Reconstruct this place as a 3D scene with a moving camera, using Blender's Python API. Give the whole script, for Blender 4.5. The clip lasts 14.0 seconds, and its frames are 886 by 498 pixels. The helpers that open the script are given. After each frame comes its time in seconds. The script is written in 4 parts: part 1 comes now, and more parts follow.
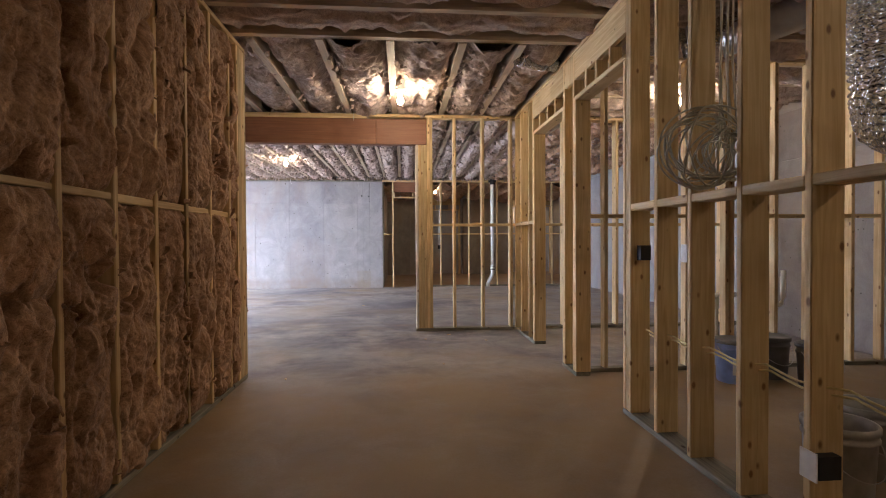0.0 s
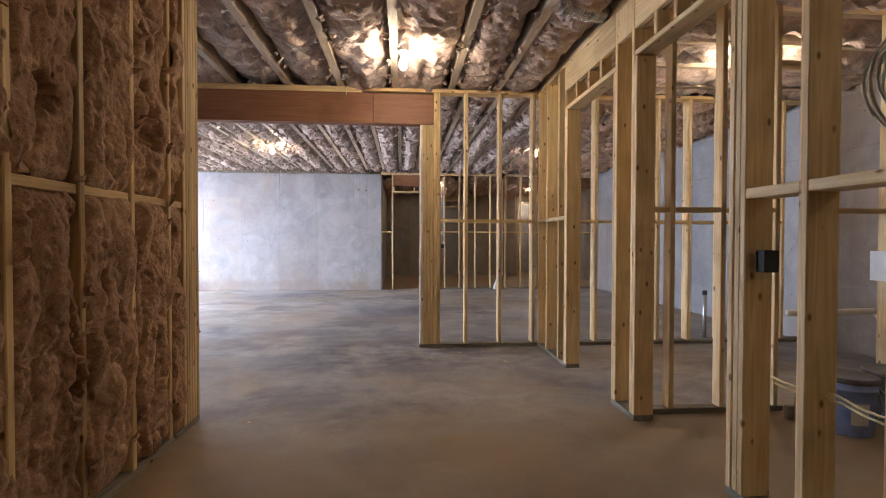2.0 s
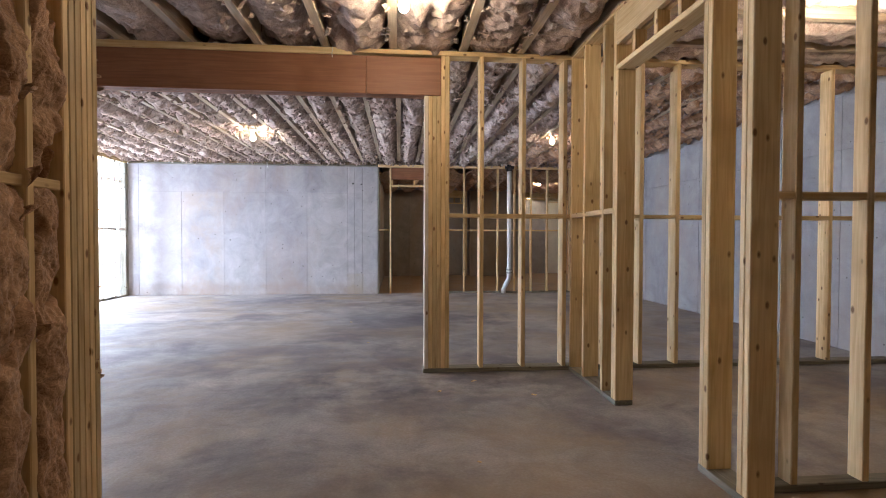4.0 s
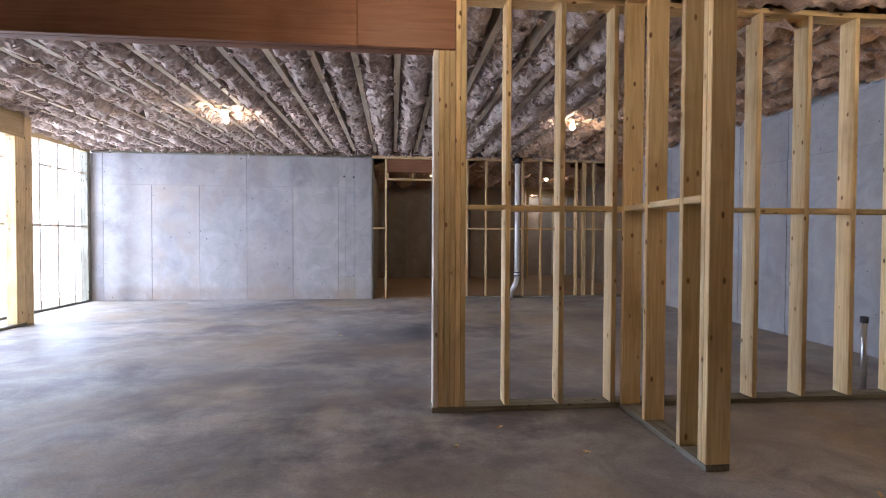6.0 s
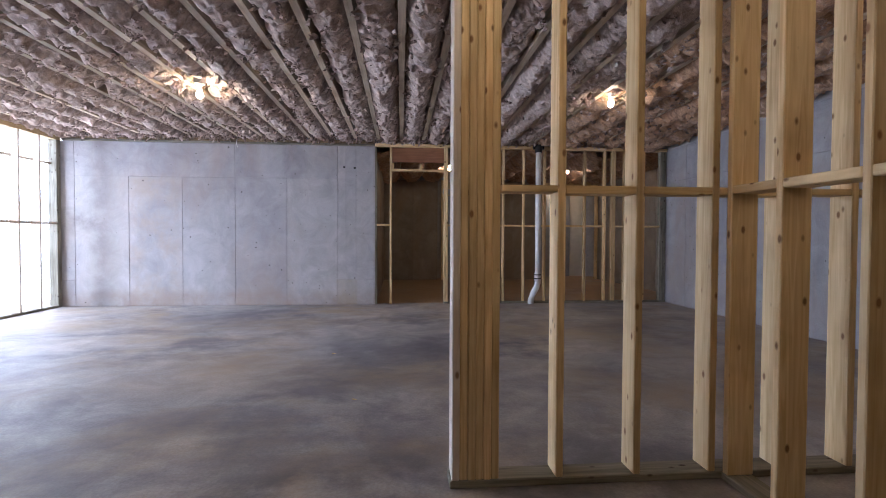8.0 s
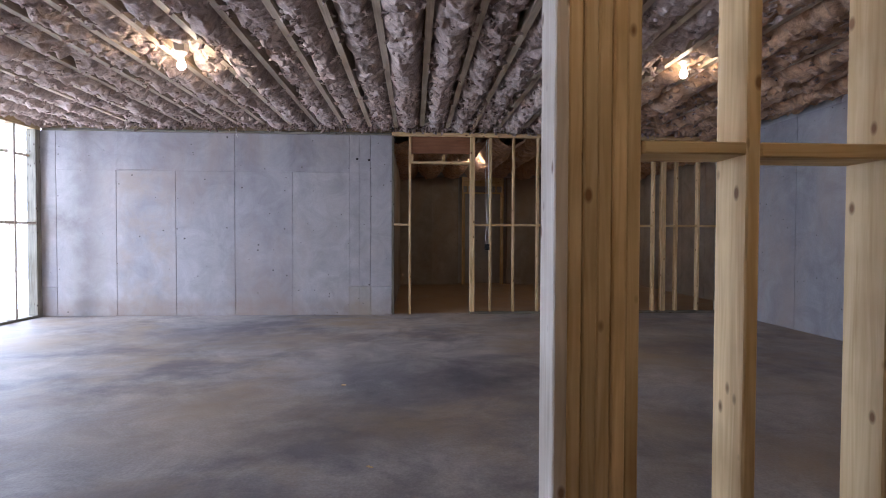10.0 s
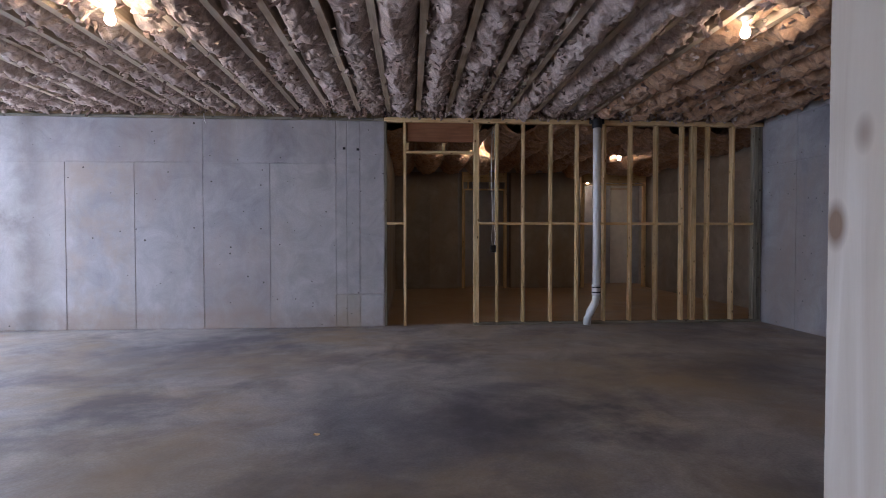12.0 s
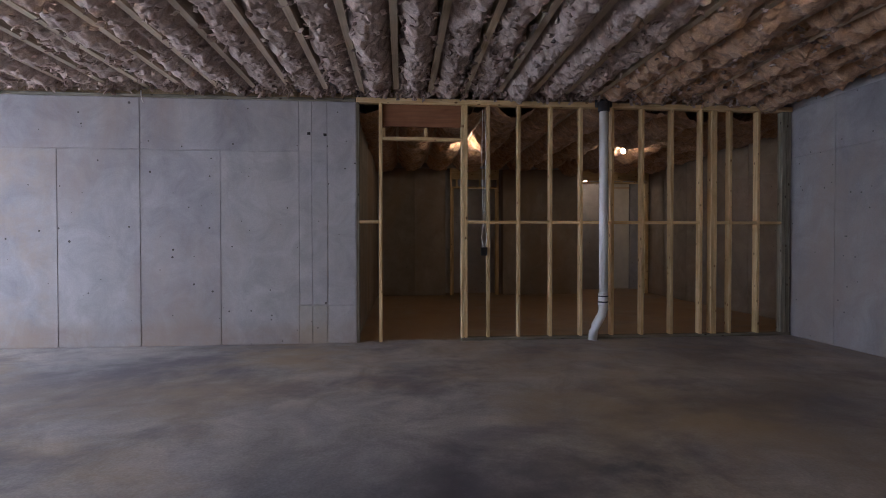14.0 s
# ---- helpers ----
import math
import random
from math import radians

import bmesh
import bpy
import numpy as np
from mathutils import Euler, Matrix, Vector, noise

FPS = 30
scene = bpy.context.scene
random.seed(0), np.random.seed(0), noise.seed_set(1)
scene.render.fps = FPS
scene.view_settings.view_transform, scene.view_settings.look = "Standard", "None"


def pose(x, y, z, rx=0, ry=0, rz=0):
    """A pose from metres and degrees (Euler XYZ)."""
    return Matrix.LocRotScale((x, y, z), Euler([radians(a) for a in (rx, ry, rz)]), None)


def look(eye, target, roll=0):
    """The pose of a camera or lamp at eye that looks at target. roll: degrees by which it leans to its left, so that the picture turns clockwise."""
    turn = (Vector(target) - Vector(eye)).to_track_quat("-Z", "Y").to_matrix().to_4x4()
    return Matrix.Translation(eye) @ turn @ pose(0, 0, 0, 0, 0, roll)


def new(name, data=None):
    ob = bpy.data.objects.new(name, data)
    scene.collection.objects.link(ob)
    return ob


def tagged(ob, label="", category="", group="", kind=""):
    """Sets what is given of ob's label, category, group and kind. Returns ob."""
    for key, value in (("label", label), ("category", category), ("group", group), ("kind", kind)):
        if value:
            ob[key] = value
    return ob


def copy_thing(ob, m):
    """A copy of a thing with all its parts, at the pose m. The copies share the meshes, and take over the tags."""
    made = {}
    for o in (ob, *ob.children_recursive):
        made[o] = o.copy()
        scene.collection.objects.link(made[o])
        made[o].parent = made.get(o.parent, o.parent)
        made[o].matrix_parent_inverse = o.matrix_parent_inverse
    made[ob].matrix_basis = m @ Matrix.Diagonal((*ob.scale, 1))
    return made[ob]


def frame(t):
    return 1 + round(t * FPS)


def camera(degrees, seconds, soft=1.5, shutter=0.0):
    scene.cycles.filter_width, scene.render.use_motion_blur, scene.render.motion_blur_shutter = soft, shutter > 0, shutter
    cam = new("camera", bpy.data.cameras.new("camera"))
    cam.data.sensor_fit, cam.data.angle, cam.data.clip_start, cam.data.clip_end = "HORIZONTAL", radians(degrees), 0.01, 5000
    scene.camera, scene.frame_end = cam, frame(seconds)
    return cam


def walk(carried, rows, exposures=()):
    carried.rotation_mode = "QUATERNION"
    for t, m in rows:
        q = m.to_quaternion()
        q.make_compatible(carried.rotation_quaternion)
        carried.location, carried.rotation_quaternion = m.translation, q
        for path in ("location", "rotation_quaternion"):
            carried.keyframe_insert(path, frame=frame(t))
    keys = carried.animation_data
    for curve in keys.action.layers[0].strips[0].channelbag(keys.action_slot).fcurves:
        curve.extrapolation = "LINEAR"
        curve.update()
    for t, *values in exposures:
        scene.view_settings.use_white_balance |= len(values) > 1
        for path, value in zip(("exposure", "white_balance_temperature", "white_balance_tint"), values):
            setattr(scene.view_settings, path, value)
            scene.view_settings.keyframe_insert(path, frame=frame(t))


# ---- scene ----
cam = camera(83.7, 14.0, soft=0.95)
# seconds, place of the eye, turn, tilt and roll
ROWS = [
    (0.0, 0.011, 0.086, 1.238, -4.71, -0.85, 0.31),
    (0.5, 0.025, 0.371, 1.228, -4.82, -1.00, 0.31),
    (1.0, 0.036, 0.646, 1.226, -4.66, -0.94, 0.19),
    (1.5, 0.009, 0.940, 1.234, -4.61, -0.97, 0.02),
    (2.0, -0.015, 1.202, 1.250, -4.81, -1.06, -0.11),
    (2.5, -0.008, 1.485, 1.248, -5.02, -1.20, -0.10),
    (3.0, -0.009, 1.773, 1.249, -4.98, -1.14, -0.13),
    (5.5, -0.073, 3.147, 1.260, -5.42, -1.31, -0.20),
    (6.0, -0.081, 3.426, 1.251, -5.72, -1.28, -0.23),
    (6.5, -0.066, 3.698, 1.256, -5.55, -1.25, -0.22),
    (7.0, -0.073, 3.955, 1.232, -5.25, -1.29, -0.29),
    (7.5, -0.070, 4.233, 1.235, -5.11, -1.17, -0.37),
    (8.0, -0.049, 4.543, 1.232, -4.85, -1.38, -0.24),
    (8.5, -0.043, 4.822, 1.219, -4.02, -1.19, -0.31),
    (9.0, -0.084, 5.102, 1.230, -3.40, -1.26, -0.28),
    (11.5, -0.192, 6.414, 1.231, -3.38, -1.20, -0.08),
    (12.0, -0.152, 6.659, 1.240, -3.71, -1.25, 0.04),
    (12.5, -0.121, 6.925, 1.219, -3.98, -1.09, -0.06),
    (13.0, -0.096, 7.170, 1.226, -4.19, -1.09, -0.07),
    (13.5, -0.029, 7.430, 1.209, -4.28, -1.01, 0.03),
    (14.0, 0.019, 7.657, 1.206, -4.74, -0.81, 0.04),
]
walk(cam, [(t, pose(x, y, z, 90 + tilt, roll, turn)) for t, x, y, z, turn, tilt, roll in ROWS],
     exposures=[(0.0, 1.03, 6250, 17), (3.0, 1.0, 6150, 15), (6.5, 0.58, 5950, 17), (9.0, 0.2, 5950, 20), (11.5, -0.16, 5900, 20), (12.5, -0.4, 6050, 21), (14.0, -0.47, 6150, 20)])
# ---- light ----
world = bpy.data.worlds.new("sky")
scene.world = world
world.use_nodes = True
_wn = world.node_tree.nodes
_sky = _wn.new("ShaderNodeTexSky")
_sky.sky_type = "NISHITA"
_sky.sun_disc = False
_sky.sun_elevation, _sky.sun_rotation = radians(50), radians(90)
world.node_tree.links.new(_sky.outputs[0], _wn["Background"].inputs[0])
_wn["Background"].inputs[1].default_value = 0.12

BULB_POWER = 250.0

# ---- helpers of this scene ----
rng = random.Random(7)


def _hash(ix, iy, iz, seed):
    h = (ix * 374761393 + iy * 668265263 + iz * 2147483647 + seed * 144665) & 0xFFFFFFFF
    h = ((h ^ (h >> 13)) * 1274126177) & 0xFFFFFFFF
    return ((h ^ (h >> 16)) & 0xFFFF) / 65535.0


def vnoise(x, y, z, seed=0):
    """Smooth value noise on arrays, -1 to 1."""
    x, y, z = np.broadcast_arrays(x, y, z)
    xi, yi, zi = (np.floor(a).astype(np.int64) for a in (x, y, z))
    f = [a - np.floor(a) for a in (x, y, z)]
    f = [a * a * (3 - 2 * a) for a in f]
    out = 0
    for dx in (0, 1):
        for dy in (0, 1):
            for dz in (0, 1):
                w = (f[0] if dx else 1 - f[0]) * (f[1] if dy else 1 - f[1]) * (f[2] if dz else 1 - f[2])
                out = out + w * _hash(xi + dx, yi + dy, zi + dz, seed)
    return out * 2 - 1


def fbm(x, y, z, octaves=4, seed=0):
    out, amp = 0, 1.0
    for i in range(octaves):
        out = out + amp * vnoise(x, y, z, seed + i * 17)
        x, y, z, amp = x * 2.03, y * 2.03, z * 2.03, amp * 0.5
    return out


def material(name, rough=0.6, metal=0.0):
    m = bpy.data.materials.new(name)
    m.use_nodes = True
    b = m.node_tree.nodes["Principled BSDF"]
    b.inputs["Roughness"].default_value, b.inputs["Metallic"].default_value = rough, metal
    return m, m.node_tree.nodes, m.node_tree.links, b


def plain(name, colour, rough=0.5, metal=0.0, grain=30.0, amount=0.25):
    """Paint, plastic or metal with a little mottling and relief."""
    m, n, l, b = material(name, rough, metal)
    tex, co = n.new("ShaderNodeTexNoise"), n.new("ShaderNodeTexCoord")
    tex.inputs["Scale"].default_value, tex.inputs["Detail"].default_value = grain, 4
    l.new(co.outputs["Object"], tex.inputs["Vector"])
    r = n.new("ShaderNodeValToRGB")
    r.color_ramp.elements[0].color = (*[c * (1 - amount) for c in colour], 1)
    r.color_ramp.elements[1].color = (*[min(1, c * (1 + amount)) for c in colour], 1)
    r.color_ramp.elements[0].position, r.color_ramp.elements[1].position = 0.3, 0.7
    l.new(tex.outputs["Fac"], r.inputs["Fac"])
    l.new(r.outputs["Color"], b.inputs["Base Color"])
    bump = n.new("ShaderNodeBump")
    bump.inputs["Strength"].default_value, bump.inputs["Distance"].default_value = 0.15, 0.004
    l.new(tex.outputs["Fac"], bump.inputs["Height"])
    l.new(bump.outputs["Normal"], b.inputs["Normal"])
    return m


def wood(name, dark, light, axis=2, island=False, knots=True, rough=0.62):
    """Sawn softwood: grain along one local axis, knots, hue that differs from board to board."""
    m, n, l, b = material(name, rough)
    co = n.new("ShaderNodeTexCoord")
    if island:
        rnd = n.new("ShaderNodeNewGeometry").outputs["Random Per Island"]
    else:
        rnd = n.new("ShaderNodeObjectInfo").outputs["Random"]
    shift = n.new("ShaderNodeVectorMath")
    shift.operation = "MULTIPLY_ADD"
    l.new(rnd, shift.inputs[0])
    shift.inputs[1].default_value = (31.0, 17.0, 43.0)
    l.new(co.outputs["Object"], shift.inputs[2])
    stretch = n.new("ShaderNodeMapping")
    s = [15.0, 15.0, 15.0]
    s[axis] = 0.8
    stretch.inputs["Scale"].default_value = s
    l.new(shift.outputs[0], stretch.inputs["Vector"])
    grain = n.new("ShaderNodeTexNoise")
    grain.inputs["Scale"].default_value, grain.inputs["Detail"].default_value, grain.inputs["Distortion"].default_value = 2.4, 9, 1.1
    l.new(stretch.outputs[0], grain.inputs["Vector"])
    ramp = n.new("ShaderNodeValToRGB")
    ramp.color_ramp.elements[0].position, ramp.color_ramp.elements[1].position = 0.3, 0.68
    ramp.color_ramp.elements[0].color, ramp.color_ramp.elements[1].color = (*dark, 1), (*light, 1)
    l.new(grain.outputs["Fac"], ramp.inputs["Fac"])
    # each board a little lighter, darker or redder
    hue = n.new("ShaderNodeHueSaturation")
    v = n.new("ShaderNodeMapRange")
    v.inputs["To Min"].default_value, v.inputs["To Max"].default_value = 0.78, 1.16
    l.new(rnd, v.inputs["Value"])
    l.new(v.outputs[0], hue.inputs["Value"])
    l.new(ramp.outputs["Color"], hue.inputs["Color"])
    colour = hue.outputs["Color"]
    blotch = n.new("ShaderNodeTexNoise")
    blotch.inputs["Scale"].default_value, blotch.inputs["Detail"].default_value = 2.5, 3
    l.new(shift.outputs[0], blotch.inputs["Vector"])
    mixb = n.new("ShaderNodeMixRGB")
    mixb.blend_type = "MULTIPLY"
    mixb.inputs["Color2"].default_value = (0.72, 0.68, 0.62, 1)
    br = n.new("ShaderNodeMapRange")
    br.inputs["From Min"].default_value, br.inputs["From Max"].default_value = 0.5, 0.75
    l.new(blotch.outputs["Fac"], br.inputs["Value"])
    l.new(br.outputs[0], mixb.inputs["Fac"])
    l.new(colour, mixb.inputs["Color1"])
    colour = mixb.outputs["Color"]
    if knots:
        squash = n.new("ShaderNodeMapping")
        s = [12.0, 12.0, 12.0]
        s[axis] = 6.5
        squash.inputs["Scale"].default_value = s
        l.new(shift.outputs[0], squash.inputs["Vector"])
        vor = n.new("ShaderNodeTexVoronoi")
        vor.inputs["Scale"].default_value = 1.0
        l.new(squash.outputs[0], vor.inputs["Vector"])
        kr = n.new("ShaderNodeMapRange")
        kr.inputs["From Min"].default_value, kr.inputs["From Max"].default_value = 0.16, 0.08
        l.new(vor.outputs["Distance"], kr.inputs["Value"])
        mix = n.new("ShaderNodeMixRGB")
        mix.inputs["Color2"].default_value = (dark[0] * 0.36, dark[1] * 0.26, dark[2] * 0.2, 1)
        l.new(kr.outputs[0], mix.inputs["Fac"])
        l.new(colour, mix.inputs["Color1"])
        colour = mix.outputs["Color"]
    l.new(colour, b.inputs["Base Color"])
    bump = n.new("ShaderNodeBump")
    bump.inputs["Strength"].default_value, bump.inputs["Distance"].default_value = 0.25, 0.003
    l.new(grain.outputs["Fac"], bump.inputs["Height"])
    l.new(bump.outputs["Normal"], b.inputs["Normal"])
    return m


def concrete(name, tones, big=0.35, rough=(0.55, 0.8), stretch=(1, 1, 1), pits=0.0, fine=60.0, stain=None, bump_depth=0.004, panels=0.0, mottle=None, stain2=None, grit=0.35):
    """Cast concrete: wide blotches, fine grain, dark pits, patches of stain."""
    m, n, l, b = material(name)
    co = n.new("ShaderNodeNewGeometry")
    mp = n.new("ShaderNodeMapping")
    mp.inputs["Scale"].default_value = stretch
    l.new(co.outputs["Position"], mp.inputs["Vector"])
    a = n.new("ShaderNodeTexNoise")
    a.inputs["Scale"].default_value, a.inputs["Detail"].default_value, a.inputs["Roughness"].default_value, a.inputs["Distortion"].default_value = big, 8, 0.62, 0.5
    l.new(mp.outputs[0], a.inputs["Vector"])
    ramp = n.new("ShaderNodeValToRGB")
    own = n.new("ShaderNodeObjectInfo")
    cr = ramp.color_ramp
    cr.elements[0].position, cr.elements[0].color = 0.34, (*tones[0], 1)
    cr.elements[1].position, cr.elements[1].color = 0.66, (*tones[-1], 1)
    if len(tones) == 3:
        e = cr.elements.new(0.5)
        e.color = (*tones[1], 1)
    tone = n.new("ShaderNodeMath")
    tone.operation, tone.inputs[1].default_value = "MULTIPLY_ADD", panels
    l.new(own.outputs["Random"], tone.inputs[0])
    l.new(a.outputs["Fac"], tone.inputs[2])
    l.new(tone.outputs[0], ramp.inputs["Fac"])
    f = n.new("ShaderNodeTexNoise")
    f.inputs["Scale"].default_value, f.inputs["Detail"].default_value = fine, 5
    l.new(co.outputs["Position"], f.inputs["Vector"])
    mx = n.new("ShaderNodeMixRGB")
    mx.blend_type, mx.inputs["Fac"].default_value = "OVERLAY", grit
    l.new(ramp.outputs["Color"], mx.inputs["Color1"])
    l.new(f.outputs["Fac"], mx.inputs["Color2"])
    colour = mx.outputs["Color"]
    if mottle:
        mo = n.new("ShaderNodeTexNoise")
        mo.inputs["Scale"].default_value, mo.inputs["Detail"].default_value, mo.inputs["Roughness"].default_value, mo.inputs["Distortion"].default_value = mottle[0], 9, 0.7, 0.8
        l.new(co.outputs["Position"], mo.inputs["Vector"])
        mm = n.new("ShaderNodeMixRGB")
        mm.blend_type, mm.inputs["Fac"].default_value = "OVERLAY", mottle[1]
        l.new(colour, mm.inputs["Color1"])
        l.new(mo.outputs["Fac"], mm.inputs["Color2"])
        colour = mm.outputs["Color"]
    for stain in (stain2, stain):
        if not stain:
            continue
        st = n.new("ShaderNodeTexNoise")
        st.inputs["Scale"].default_value, st.inputs["Detail"].default_value, st.inputs["Roughness"].default_value, st.inputs["Distortion"].default_value = stain[1], 12, 0.66, 0.25
        l.new(mp.outputs[0], st.inputs["Vector"])
        sr = n.new("ShaderNodeMapRange")
        sr.inputs["From Min"].default_value, sr.inputs["From Max"].default_value = stain[2], stain[2] + (stain[4] if len(stain) > 4 else 0.16)
        sr.inputs["To Max"].default_value = stain[3]
        l.new(st.outputs["Fac"], sr.inputs["Value"])
        sm = n.new("ShaderNodeMixRGB")
        sm.inputs["Color2"].default_value = (*stain[0], 1)
        l.new(sr.outputs[0], sm.inputs["Fac"])
        l.new(colour, sm.inputs["Color1"])
        colour = sm.outputs["Color"]
    height = f.outputs["Fac"]
    if pits:
        vor = n.new("ShaderNodeTexVoronoi")
        vor.inputs["Scale"].default_value = 7.0
        l.new(co.outputs["Position"], vor.inputs["Vector"])
        pr = n.new("ShaderNodeMapRange")
        pr.inputs["From Min"].default_value, pr.inputs["From Max"].default_value = 0.085, 0.05
        pr.inputs["To Max"].default_value = pits
        l.new(vor.outputs["Distance"], pr.inputs["Value"])
        pm = n.new("ShaderNodeMixRGB")
        pm.inputs["Color2"].default_value = (0.09, 0.085, 0.08, 1)
        l.new(pr.outputs[0], pm.inputs["Fac"])
        l.new(colour, pm.inputs["Color1"])
        colour = pm.outputs["Color"]
    l.new(colour, b.inputs["Base Color"])
    rr = n.new("ShaderNodeMapRange")
    rr.inputs["To Min"].default_value, rr.inputs["To Max"].default_value = rough
    l.new(a.outputs["Fac"], rr.inputs["Value"])
    l.new(rr.outputs[0], b.inputs["Roughness"])
    bump = n.new("ShaderNodeBump")
    bump.inputs["Strength"].default_value, bump.inputs["Distance"].default_value = 0.3, bump_depth
    l.new(height, bump.inputs["Height"])
    l.new(bump.outputs["Normal"], b.inputs["Normal"])
    return m


def fibreglass(name, dark, light):
    """Unfaced glass-wool batt: matted fibres, dirtier and paler patches."""
    m, n, l, b = material(name, 0.95)
    co = n.new("ShaderNodeNewGeometry")
    a = n.new("ShaderNodeTexNoise")
    a.inputs["Scale"].default_value, a.inputs["Detail"].default_value, a.inputs["Roughness"].default_value, a.inputs["Distortion"].default_value = 6.5, 9, 0.72, 1.6
    l.new(co.outputs["Position"], a.inputs["Vector"])
    f = n.new("ShaderNodeTexNoise")
    f.inputs["Scale"].default_value, f.inputs["Detail"].default_value, f.inputs["Distortion"].default_value = 42.0, 8, 3.0
    l.new(co.outputs["Position"], f.inputs["Vector"])
    add = n.new("ShaderNodeMath")
    add.operation = "MULTIPLY_ADD"
    add.inputs[1].default_value = 0.35
    l.new(f.outputs["Fac"], add.inputs[0])
    sub = n.new("ShaderNodeMath")
    sub.operation = "MULTIPLY"
    sub.inputs[1].default_value = 0.7
    l.new(a.outputs["Fac"], sub.inputs[0])
    l.new(sub.outputs[0], add.inputs[2])
    ramp = n.new("ShaderNodeValToRGB")
    ramp.color_ramp.elements[0].position, ramp.color_ramp.elements[0].color = 0.36, (*dark, 1)
    ramp.color_ramp.elements[1].position, ramp.color_ramp.elements[1].color = 0.66, (*light, 1)
    l.new(add.outputs[0], ramp.inputs["Fac"])
    l.new(ramp.outputs["Color"], b.inputs["Base Color"])
    b.inputs["Specular IOR Level"].default_value = 0.1
    bump = n.new("ShaderNodeBump")
    bump.inputs["Strength"].default_value, bump.inputs["Distance"].default_value = 0.85, 0.012
    b.inputs["Sheen Weight"].default_value, b.inputs["Sheen Roughness"].default_value = 0.25, 0.6
    l.new(add.outputs[0], bump.inputs["Height"])
    l.new(bump.outputs["Normal"], b.inputs["Normal"])
    return m


PINE = wood("pine", (0.62, 0.42, 0.195), (0.82, 0.635, 0.35))
PINE_Y = wood("pine_joists", (0.50, 0.40, 0.28), (0.69, 0.57, 0.43), axis=1, island=True, knots=False)
PINE_X = wood("pine_joists_across", (0.50, 0.40, 0.28), (0.69, 0.57, 0.43), axis=0, island=True, knots=False)
# lit copy of the pine, washed out by daylight in its base colour
DAYLIT_PINE = wood("daylit_pine", (0.66, 0.56, 0.45), (0.82, 0.74, 0.64))
TREATED = wood("treated_pine", (0.155, 0.145, 0.11), (0.34, 0.315, 0.25), rough=0.75)
BEAM_WOOD = wood("laminated_beam", (0.25, 0.105, 0.052), (0.34, 0.152, 0.076), rough=0.55, knots=False)
SLAB = concrete("slab_concrete", ((0.2, 0.195, 0.213), (0.35, 0.33, 0.325), (0.46, 0.42, 0.38)), big=0.55, rough=(0.42, 0.64), stain=((0.105, 0.10, 0.128), 0.75, 0.5, 0.72, 0.13), stain2=((0.37, 0.265, 0.145), 0.5, 0.47, 0.75, 0.18), stretch=(0.9, 1.05, 1), mottle=(2.2, 0.85))
CAST = concrete("cast_concrete", ((0.295, 0.29, 0.312), (0.37, 0.365, 0.388), (0.435, 0.425, 0.435)), big=1.0, rough=(0.7, 0.9), stretch=(1, 1, 0.45), pits=0.8, stain=((0.40, 0.325, 0.28), 0.6, 0.49, 0.75), panels=0.15, mottle=(2.6, 0.5), grit=0.12)
CAST_FAR = concrete("cast_concrete_far", ((0.31, 0.30, 0.322), (0.385, 0.378, 0.40), (0.45, 0.438, 0.445)), big=1.0, rough=(0.7, 0.9), stretch=(1, 1, 0.45), stain=((0.40, 0.325, 0.28), 0.6, 0.5, 0.7), panels=0.15, mottle=(2.6, 0.5), grit=0.12)


